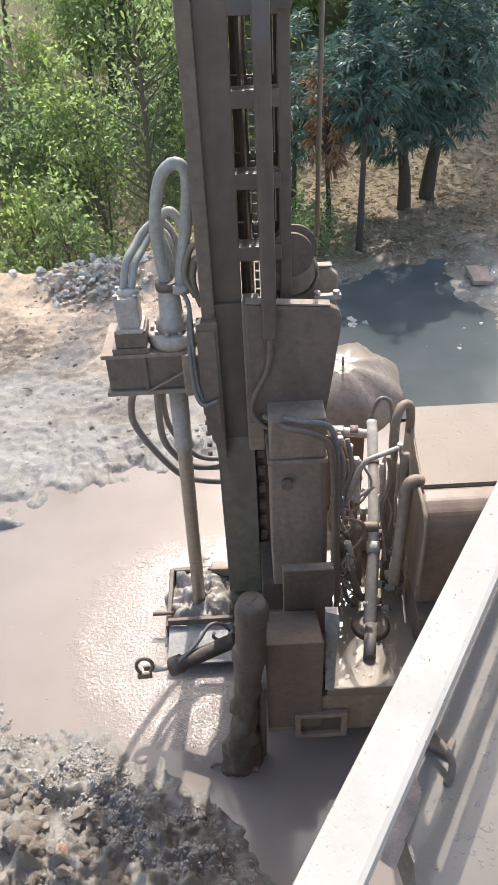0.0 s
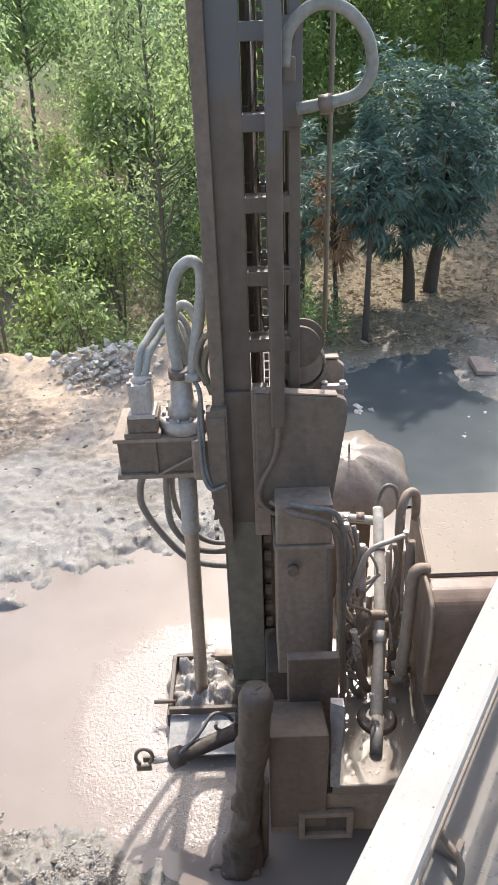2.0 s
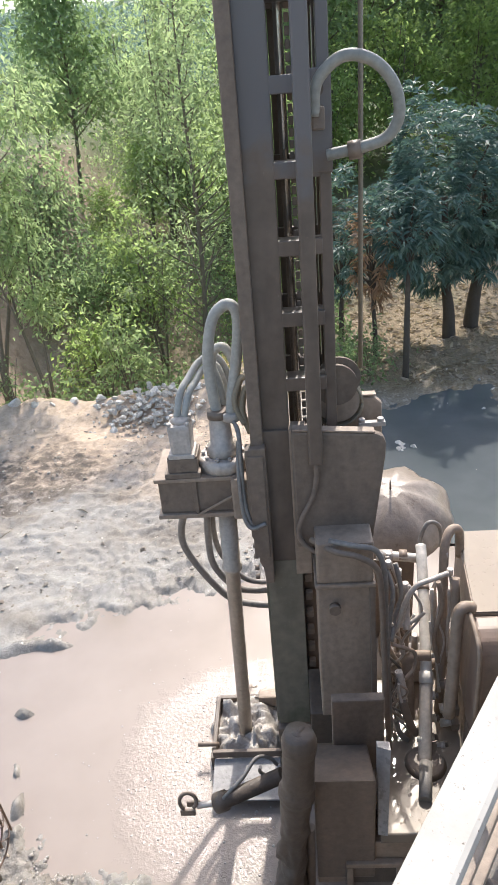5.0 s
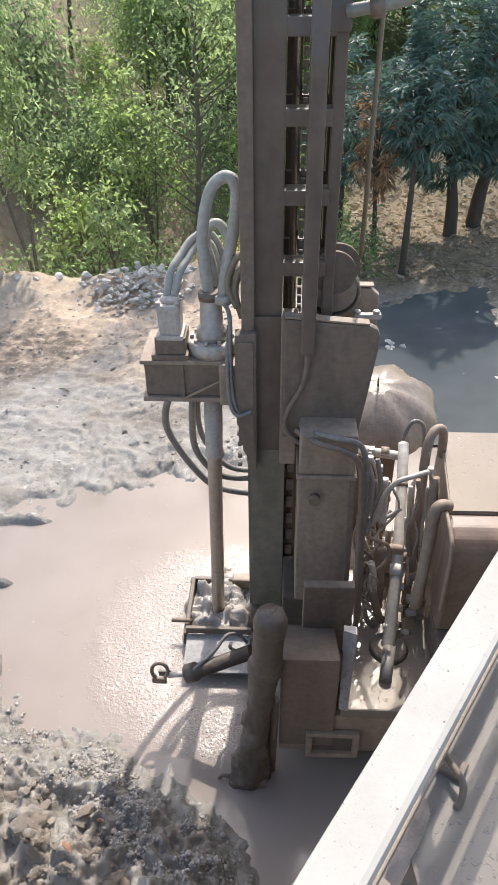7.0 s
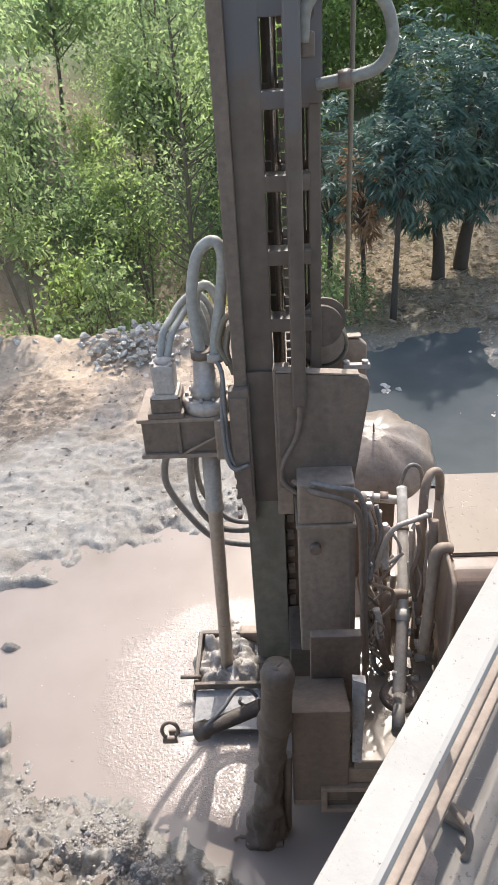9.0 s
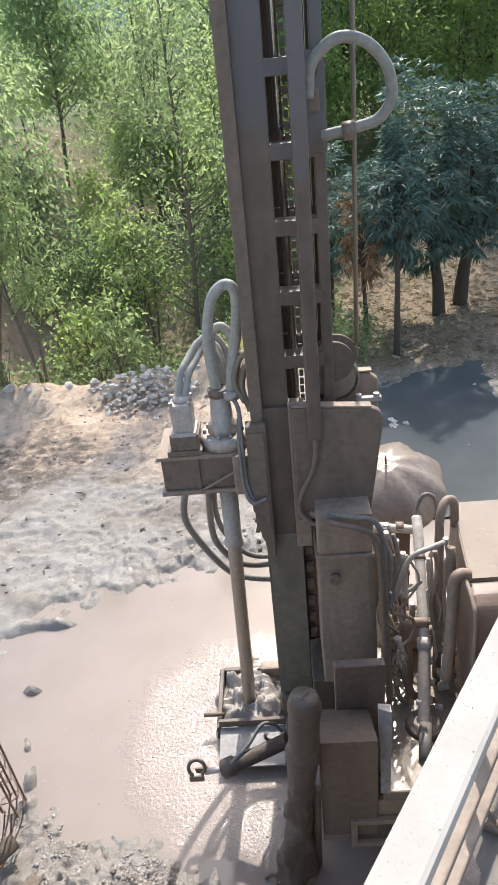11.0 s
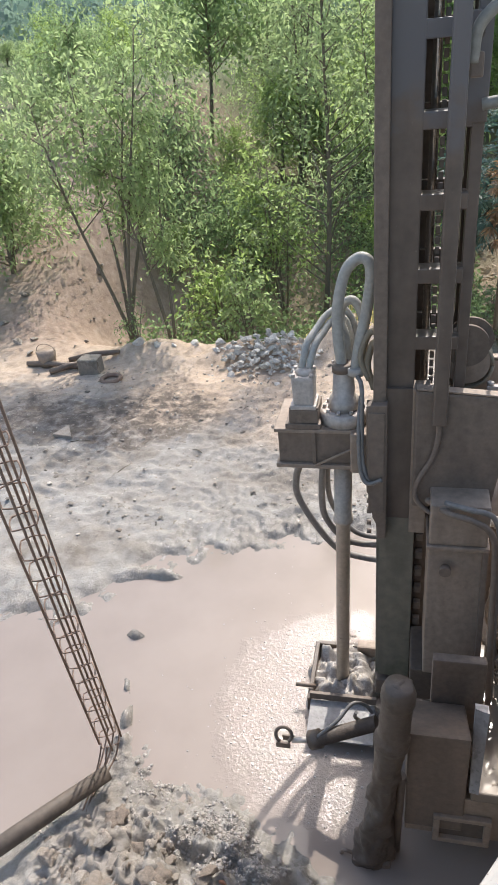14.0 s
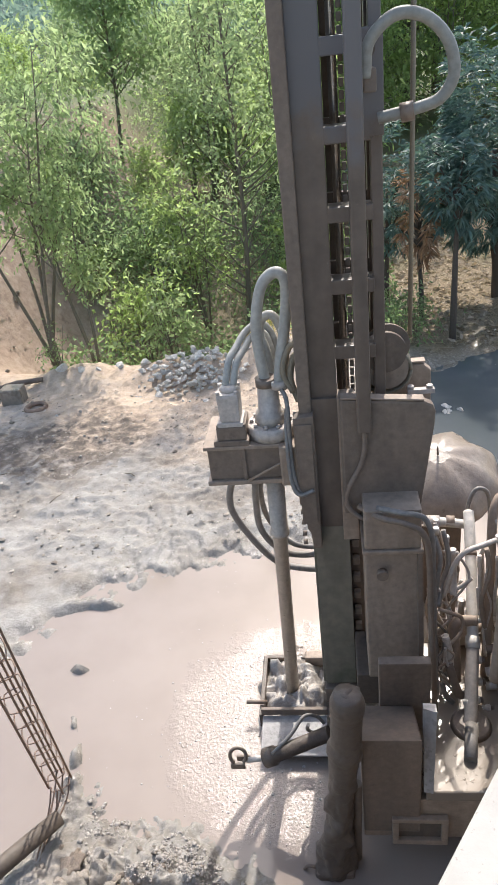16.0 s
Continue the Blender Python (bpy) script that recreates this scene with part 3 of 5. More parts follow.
part("bracket_rim", prism([(0.02, 2.838), (0.48, 2.799), (0.48, 2.811), (0.02, 2.85)], 3.436, 3.50, 0.004), M_STEEL, mast)
part("bracket_plate", prism([(0.29, 2.84), (0.53, 2.83), (0.575, 2.79), (0.58, 2.3), (0.29, 2.3)], 3.86, 3.92, 0.012), M_STEEL, mast)
part("bracket_rim", box(0.32, 0.54, 3.86, 3.92, 2.84, 2.852, 0.005), M_STEEL, mast)
part("pin_bar", bolts(box(0.42, 0.58, 3.72, 3.76, 2.70, 2.73, 0.005), [(0.55, 3.74, 2.73), (0.44, 3.74, 2.73)], (0, 0, 1), 0.02, 0.02), M_LIGHT, mast)
# winch behind the mast
winch = part("winch", tube([(0.29, 3.72, 2.98), (0.29, 3.75, 2.98)], 0.125, 28), M_DARK, rig, "dark muddy winch sheave")
part("drum", tube([(0.3, 3.755, 2.86), (0.3, 3.95, 2.86)], 0.13, 24), M_STEEL, winch)
part("sheave", tube([(0.31, 3.78, 3.0), (0.31, 3.80, 3.0)], 0.13, 28), M_DARK, winch)
coil = bmesh.new()
for k in range(5):
    tube([(0.3 + 0.145 * math.cos(a), 3.77 + 0.03 * k, 2.84 + 0.145 * math.sin(a)) for a in np.linspace(0, 6.2832, 25)], 0.011, 6, coil)
part("cable_coil", coil, M_CABLE, winch)
part("winch_cable", tube([(0.44, 3.8, 3.05), (0.455, 3.86, 4.2), (0.47, 3.9, TOP)], 0.013, 8), M_CABLE, winch)
# mud hose high on the mast
part("mud_hose", hose([(0.2, 3.47, 4.42), (0.22, 3.46, 4.56), (0.33, 3.45, 4.65), (0.46, 3.46, 4.63), (0.56, 3.47, 4.53), (0.59, 3.48, 4.40), (0.54, 3.49, 4.31), (0.44, 3.5, 4.275), (0.26, 3.53, 4.245)], 0.027, 12), M_LOOP, rig, "pale looped mud hose")
part("hose_union", tube([(0.42, 3.5, 4.266), (0.36, 3.51, 4.258)], 0.043, 8), M_DARK, rig)
part("hose_bracket", box(0.19, 0.292, 3.598, 3.618, 4.16, 4.62, 0.006), M_MAST, rig)
# flat dark discs stand for the shade inside two holes
for hz, hr in ((4.40, 0.02), (4.53, 0.034)):
    part("hole_shade_disc", tube([(0.222, 3.5975, hz), (0.222, 3.596, hz)], hr, 14), M_POLE, rig, "dark disc for the shade in a bracket hole")
part("hose_bracket", box(0.19, 0.25, 3.46, 3.58, 4.36, 4.46, 0.01), M_DARK, rig)
part("feed_hose", hose([(0.147, 3.41, 2.66), (0.145, 3.41, 2.55), (0.12, 3.41, 2.42), (0.05, 3.40, 2.28), (0.03, 3.40, 2.16), (0.09, 3.38, 2.08), (0.2, 3.33, 2.05)], 0.016, 10), M_DARK, rig)
# carriage and rotary head
carriage = part("carriage", prism([(-0.262, 2.70), (-0.14, 2.71), (-0.14, 1.74), (-0.195, 1.74), (-0.205, 1.86), (-0.225, 1.9), (-0.235, 2.05), (-0.262, 2.1)], 3.50, 3.59, 0.008), M_DARK, rig, "stepped carriage plate")
part("slide_pad", box(-0.25, -0.155, 3.488, 3.5, 1.95, 2.66, 0.004), M_DARK, carriage)
for z in (1.76, 1.83, 1.92, 2.0):
    part("guide_bolt", tube([(-0.235, 3.55, z), (-0.262, 3.55, z)], 0.017, 8), M_DARK, carriage)
head = part("rotary_head", box(-0.855, -0.30, 3.622, 3.98, 2.15, 2.375, 0.008), M_DARK, rig, "muddy rotary drill head")
part("top_flange", box(-0.875, -0.29, 3.60, 4.02, 2.376, 2.402, 0.005), M_STEEL, head)
part("bottom_flange", box(-0.875, -0.29, 3.60, 4.02, 2.118, 2.148, 0.005), M_STEEL, head)
part("stiffener", box(-0.64, -0.615, 3.608, 3.62, 2.149, 2.375, 0.003), M_DARK, head)
part("stay_bar", tube([(-0.62, 3.59, 2.15), (-0.44, 3.59, 2.25), (-0.30, 3.58, 2.33)], 0.008, 8), M_STEEL, head)
part("support_arm", box(-0.40, -0.28, 3.56, 3.80, 2.12, 2.40, 0.012), M_STEEL, head)
motor = part("motor", prism([(-0.755, 2.745), (-0.615, 2.745), (-0.62, 2.55), (-0.745, 2.55)], 3.62, 3.78, 0.022), M_LIGHT, head, "pale square hydraulic motor")
part("motor_cap", tube([(-0.675, 3.70, 2.744), (-0.675, 3.70, 2.765), (-0.675, 3.70, 2.78)], [0.065, 0.055, 0.04], 8), M_LIGHT, motor)
for mx, my in ((-0.74, 3.64), (-0.63, 3.64), (-0.74, 3.76), (-0.63, 3.76)):
    part("motor_bolt", tube([(mx, my, 2.74), (mx, my, 2.76)], 0.014, 6), M_LIGHT, motor)
part("motor_flange", box(-0.765, -0.605, 3.61, 3.79, 2.53, 2.56, 0.008), M_LIGHT, motor)
part("motor_base", box(-0.80, -0.58, 3.60, 3.84, 2.404, 2.44, 0.006), M_DARK, head)
part("motor_base", bolts(box(-0.775, -0.595, 3.61, 3.82, 2.441, 2.53, 0.006), [(-0.765, 3.63, 2.53), (-0.605, 3.63, 2.53)], (0, 0, 1)), M_DARK, head)
swivel = part("swivel", tube([(-0.45, 3.76, 2.404), (-0.45, 3.76, 2.47), (-0.45, 3.76, 2.485)], [0.155, 0.155, 0.14], 28), M_LIGHT, head, "round pale swivel flange")
part("swivel_neck", tube([(-0.45, 3.76, 2.486), (-0.45, 3.76, 2.55), (-0.45, 3.76, 2.56), (-0.45, 3.76, 2.72), (-0.45, 3.76, 2.76)], [0.10, 0.09, 0.072, 0.062, 0.05], 20), M_PIPE, swivel)
tagged(part("swivel_bolts", bolts(bmesh.new(), [(-0.45 + 0.12 * math.cos(a), 3.76 + 0.12 * math.sin(a), 2.486) for a in np.linspace(0, 5.8, 10)], (0, 0, 1), 0.013, 0.02), M_LIGHT, swivel), kind="stuff")
clamp = part("hose_clamp", tube([(-0.455, 3.74, 2.74), (-0.455, 3.74, 2.79)], 0.064, 14), M_DARK, swivel)
part("hose_clamp", tube([(-0.37, 3.72, 2.73), (-0.37, 3.72, 2.78)], 0.058, 12), M_PIPE, swivel)
for pts, r in (([(-0.455, 3.75, 2.74), (-0.475, 3.75, 2.98), (-0.475, 3.75, 3.2), (-0.43, 3.75, 3.40), (-0.36, 3.75, 3.48), (-0.30, 3.74, 3.47), (-0.285, 3.74, 3.37), (-0.315, 3.74, 3.15), (-0.35, 3.73, 2.95), (-0.375, 3.72, 2.75)], 0.033),
               ([(-0.42, 3.82, 2.74), (-0.44, 3.83, 2.95), (-0.47, 3.85, 3.08), (-0.45, 3.86, 3.18), (-0.39, 3.86, 3.2), (-0.34, 3.85, 3.1), (-0.33, 3.84, 2.92), (-0.355, 3.82, 2.74)], 0.027),
               ([(-0.695, 3.70, 2.84), (-0.665, 3.76, 2.93), (-0.62, 3.84, 3.0), (-0.56, 3.92, 3.08), (-0.47, 3.96, 3.12), (-0.40, 3.95, 3.0), (-0.37, 3.92, 2.78)], 0.022),
               ([(-0.65, 3.70, 2.84), (-0.62, 3.76, 2.91), (-0.575, 3.84, 2.98), (-0.53, 3.90, 3.04), (-0.46, 3.92, 3.06), (-0.42, 3.9, 2.95), (-0.40, 3.88, 2.76)], 0.022)):
    pts = [(x, y, z - 0.065 * min(1, max(0, (z - 2.78) / 0.35)) - (0.06 if x < -0.6 and z < 2.86 else 0)) for x, y, z in pts]
    part("hose", hose(pts, r, 12), M_HOSE, head, "thick pale hydraulic hose")
part("hose", hose([(-0.37, 3.70, 2.74), (-0.33, 3.60, 2.70), (-0.325, 3.56, 2.5), (-0.325, 3.53, 2.3), (-0.30, 3.5, 2.15), (-0.25, 3.5, 2.08)], 0.014, 8), M_HOSED, head)
part("hose", hose([(-0.34, 3.68, 2.6), (-0.345, 3.55, 2.45), (-0.335, 3.5, 2.2), (-0.29, 3.47, 2.11), (-0.2, 3.47, 2.14)], 0.013, 8), M_HOSED, head)
part("lashing_rope", hose([(-0.29, 3.66, 2.72), (-0.34, 3.68, 2.85), (-0.30, 3.70, 2.98), (-0.26, 3.68, 3.02)], 0.02, 6), M_CABLE, head)
part("lashing_rope", hose([(-0.26, 3.66, 2.66), (-0.30, 3.68, 2.8), (-0.275, 3.70, 2.92), (-0.24, 3.68, 2.95)], 0.022, 6), M_CABLE, head)
for pts, r in (([(-0.72, 3.78, 2.12), (-0.80, 3.88, 1.86), (-0.80, 3.94, 1.64), (-0.67, 4.0, 1.32), (-0.53, 4.05, 1.10), (-0.35, 4.06, 1.03), (-0.12, 4.04, 1.03)], 0.025),
               ([(-0.59, 3.80, 2.12), (-0.625, 3.88, 1.8), (-0.62, 3.94, 1.50), (-0.50, 4.0, 1.26), (-0.36, 4.05, 1.17), (-0.12, 4.05, 1.18)], 0.024),
               ([(-0.55, 3.86, 2.12), (-0.59, 3.92, 1.85), (-0.57, 3.98, 1.58), (-0.45, 4.02, 1.34), (-0.32, 4.06, 1.24), (-0.12, 4.06, 1.25)], 0.02)):
    part("hose", hose(pts, r, 12), M_HOSED, head, "dark hose hanging below the head")
head.location = (0.035, 0, 0.075)
part("drill_pipe", tube([(-0.43, 3.78, 2.22), (-0.437, 3.78, 1.70), (-0.437, 3.78, 1.69), (-0.438, 3.78, 1.66), (-0.438, 3.78, 1.655), (-0.475, 3.79, -0.25)], [0.06, 0.06, 0.068, 0.068, 0.05, 0.05], 20), M_DRILL, rig, "wet grey drill pipe going down into the hole")
# hinge column and cases
col = part("mast_support", prism([(3.33, 2.14), (3.60, 2.16), (3.60, 0.9), (3.18, 0.9)], 0.118, 0.448, 0.012, "x"), M_STEEL, rig, "tall muddy steel column")
part("column_collar", box(0.118, 0.452, 3.25, 3.6, 1.915, 2.2, 0.014), M_STEEL, col)
part("column_lip", box(0.104, 0.466, 3.235, 3.6, 1.885, 1.914, 0.008), M_STEEL, col)
part("column_edge", prism([(3.25, 1.88), (3.30, 1.88), (3.17, 0.92), (3.10, 0.92)], 0.43, 0.462, 0.006, "x"), M_DARK, col)
part("column_boss", tube([(0.22, 3.25, 1.74), (0.22, 3.21, 1.74)], 0.035, 16), M_DARK, col)
part("hose", hose([(0.10, 3.36, 2.16), (0.22, 3.22, 2.17), (0.36, 3.18, 2.15), (0.46, 3.18, 2.06), (0.49, 3.18, 1.85), (0.50, 3.15, 1.5), (0.51, 3.05, 1.1), (0.52, 3.0, 0.8)], 0.019, 10), M_DARK, rig)
part("hose", hose([(0.20, 3.28, 2.20), (0.33, 3.21, 2.21), (0.46, 3.22, 2.16), (0.51, 3.22, 2.0), (0.52, 3.22, 1.7), (0.53, 3.15, 1.2), (0.54, 3.08, 0.85)], 0.017, 10), M_HOSED, rig)
part("low_case", box(0.165, 0.478, 2.92, 2.985, 0.72, 1.31, 0.012), M_DARK, rig, "square muddy case")
front = part("front_case", prism([(2.5, 0.30), (2.5, 1.165), (2.915, 0.95), (2.915, 0.30)], 0.03, 0.372, 0.014, "x"), M_DARK, rig, "large muddy box beside the jack")
sheet = bmesh.new()
v8 = [sheet.verts.new(p) for p in ((0.387, 2.5, 0.702), (0.44, 2.49, 0.702), (0.475, 2.66, 1.20), (0.40, 2.68, 1.21), (0.387, 2.56, 0.702), (0.44, 2.56, 0.702), (0.475, 2.72, 1.20), (0.40, 2.72, 1.21))]
for q in ((0, 1, 2, 3), (4, 7, 6, 5), (0, 4, 5, 1), (1, 5, 6, 2), (2, 6, 7, 3), (3, 7, 4, 0)):
    sheet.faces.new([v8[i] for i in q])
# paler coat than the case: the reflected sky is given as colour
part("side_sheet", sheet, M_PLATE, front, "slanting side sheet, pale for the sky it reflects")
slot = box(0.20, 0.535, 2.478, 2.518, 0.205, 0.245, 0.006)
for b4 in ((0.20, 0.535, 2.478, 2.518, 0.425, 0.462), (0.20, 0.24, 2.478, 2.518, 0.246, 0.424), (0.495, 0.535, 2.478, 2.518, 0.246, 0.424)):
    box(*b4, 0.006, slot)
part("socket_frame", slot, M_STEEL, front, "rectangular steel socket")
# dark panel stands for the shade inside the socket
part("socket_back", box(0.235, 0.5, 2.507, 2.519, 0.24, 0.43, 0.0), M_POLE, front)
part("cross_beam", box(0.03, 2.6, 2.52, 2.72, 0.22, 0.60, 0.012), M_STEEL, rig)
deck = part("deck", box(0.40, 2.6, 2.5, 4.1, 0.62, 0.70, 0.01), M_FLOOD, rig, "deck plate flooded with pale mud")
part("chassis_beam", box(0.4, 3.2, 3.6, 3.8, 0.1, 0.61, 0.01), M_DARK, rig)
part("skid", box(1.4, 3.2, 2.7, 4.0, -0.15, 0.3, 0.03), M_DARK, rig)
# jack
rs0 = random.Random(21)
JZ = [-0.05, 0.1, 0.25, 0.42, 0.6, 0.9, 1.0, 1.1, 1.115, 1.18, 1.195, 1.48, 1.49, 1.55, 1.6]
JX = [-0.165, -0.155, -0.145, -0.125, -0.105, -0.08, -0.07, -0.062, -0.06, -0.055, -0.053, -0.033, -0.032, -0.03, -0.03]
JR = [0.115, 0.10, 0.085, 0.078, 0.072, 0.074, 0.08, 0.084, 0.098, 0.098, 0.086, 0.086, 0.094, 0.092, 0.07]
levels = list(np.linspace(-0.05, 1.6, 90))
leg = tube([(float(np.interp(z, JZ, JX)), 2.46, float(z)) for z in levels], [float(np.interp(z, JZ, JR)) for z in levels], 36)
for v in leg.verts:
    ax = Vector((float(np.interp(v.co.z, JZ, JX)), 2.46, v.co.z))
    d = v.co - ax
    low = max(0.0, min(1.0, (1.12 - v.co.z) / 0.5))
    q = Vector((v.co.x, v.co.y, v.co.z * 0.55))
    cake = max(0.0, noise.noise(q * 14) + 0.15) * 0.45 + noise.noise(q * 34) * 0.16 + noise.noise(q * 80) * 0.06
    v.co += d * cake * (0.15 + low)
jack = part("jack", leg, M_JACK, rig, "mud-caked hydraulic jack leg", True)
part("jack_cap", hose([(-0.035, 2.455, 1.565), (-0.03, 2.465, 1.595), (0.0, 2.50, 1.585), (0.03, 2.55, 1.53)], [0.034] * 7 + [0.014] * 18, 10), M_JACK, jack)
part("jack_pad", box(-0.285, -0.045, 2.37, 2.60, -0.06, 0.04, 0.02), M_DARK, jack)
part("jack_hook", hose([(-0.25, 2.42, 0.02), (-0.33, 2.42, 0.05), (-0.36, 2.43, 0.0), (-0.37, 2.44, -0.05)], 0.012, 8), M_DARK, jack)
part("jack_rod", tube([(0.0, 2.52, 0.75), (-0.02, 2.5, 0.02)], 0.03, 10), M_DARK, jack)
# dark block added where shadow lies between mast foot and jack
part("mast_foot_shade", box(-0.2, 0.3, 3.54, 4.06, 0.22, 0.37, 0.012), M_DARK, rig, "dark block added for the shadow at the foot of the mast")
# collar round the bore hole
tray = part("bore_collar", box(-0.70, -0.19, 3.50, 3.53, 0.13, 0.19, 0.005), M_DARK, rig, "steel collar heaped with mud round the bore hole")
mound = bmesh.new()
bmesh.ops.create_grid(mound, x_segments=34, y_segments=40, size=0.5, matrix=Matrix.Translation((-0.45, 3.82, 0)) @ Matrix.Diagonal((0.66, 0.78, 1, 1)))
for v in mound.verts:
    q = max(abs(v.co.x + 0.45) / 0.33, abs(v.co.y - 3.82) / 0.39)
    dh = math.hypot(v.co.x + 0.47, v.co.y - 3.79)
    v.co.z = -0.12 + 0.27 * (1 - q ** 3) + 0.10 * noise.noise(v.co * 9) + 0.06 * noise.noise(v.co * 24) - 0.12 * math.exp(-(dh / 0.09) ** 2)
    v.co.x += 0.03 * noise.noise(v.co * 13 + Vector((4, 0, 0)))
part("mud_mound", mound, M_WETMUD, tray, "wet lumpy mud piled in the collar", True)
part("collar_side", box(-0.72, -0.685, 3.5, 4.1, -0.05, 0.13, 0.008), M_JACK, tray)
part("collar_back", box(-0.7, -0.2, 4.08, 4.12, -0.05, 0.12, 0.008), M_JACK, tray)
part("collar_sheet", prism([(3.18, 0.09), (3.5, 0.125), (3.5, 0.11), (3.18, 0.075)], -0.69, -0.2, 0.003, "x"), M_PLATE, tray)
part("collar_pin", tube([(-0.82, 3.6, 0.16), (-0.66, 3.6, 0.16)], 0.016, 8), M_DARK, tray)
part("collar_stop", box(-0.37, -0.2, 4.0, 4.09, 0.1, 0.2, 0.015), M_STEEL, tray)
cyl = part("breakout_cylinder", tube([(-0.16, 2.92, 0.68), (-0.53, 2.9, 0.485), (-0.535, 2.9, 0.482), (-0.60, 2.9, 0.45)], [0.05, 0.05, 0.065, 0.065], 16), M_JACK, rig, "dark hydraulic cylinder with a shackle")
part("piston_rod", tube([(-0.59, 2.9, 0.455), (-0.73, 2.9, 0.43)], 0.02, 10), M_PIPE, cyl)
part("shackle", tube([(-0.785 + 0.055 * math.cos(a), 2.9 + 0.02 * math.sin(a), 0.475 + 0.055 * math.sin(a)) for a in np.linspace(-0.9, 4.2, 18)], 0.013, 8), M_DARK, cyl)
part("clevis", box(-0.84, -0.74, 2.87, 2.89, 0.37, 0.42, 0.008), M_DARK, cyl)
part("clevis", box(-0.80, -0.71, 2.91, 2.93, 0.40, 0.45, 0.008), M_DARK, cyl)
part("hose", hose([(-0.55, 2.88, 0.52), (-0.42, 2.95, 0.62), (-0.33, 3.05, 0.68), (-0.25, 3.1, 0.62), (-0.2, 3.1, 0.55)], 0.012, 8), M_HOSED, cyl)
part("hose", hose([(-0.3, 3.0, 0.66), (-0.31, 3.04, 0.56), (-0.24, 3.05, 0.5), (-0.14, 3.0, 0.58)], 0.012, 8), M_HOSED, cyl)
# engine housing and fuel tank
hous = part("engine_housing", prism([(1.10, 3.96), (2.5, 3.96), (2.5, 3.13), (1.01, 3.13)], 0.95, 1.75, 0.012, "z"), M_STEEL, rig, "muddy brown engine housing")
part("roof_plate", prism([(1.11, 3.95), (2.49, 3.95), (2.49, 3.135), (1.02, 3.135)], 1.751, 1.758, 0.002, "z"), M_FLOOD, hous, "roof flooded with pale mud")
part("tank", prism([(2.92, 0.95), (2.87, 1.5), (2.875, 1.58), (2.90, 1.65), (2.95, 1.705), (3.02, 1.735), (3.124, 1.742), (3.124, 0.95)], 1.0, 1.9, 0.02, "x"), M_TANK, rig, "rounded brown muddy tank")
part("tank_strap", hose([(0.985, 3.12, 1.765), (0.985, 2.97, 1.745), (0.985, 2.87, 1.65), (0.985, 2.86, 1.2)], 0.014, 8), M_STEEL, rig)
part("tank_bracket", box(1.0, 1.5, 2.80, 3.1, 0.705, 0.945, 0.01), M_DARK, rig)
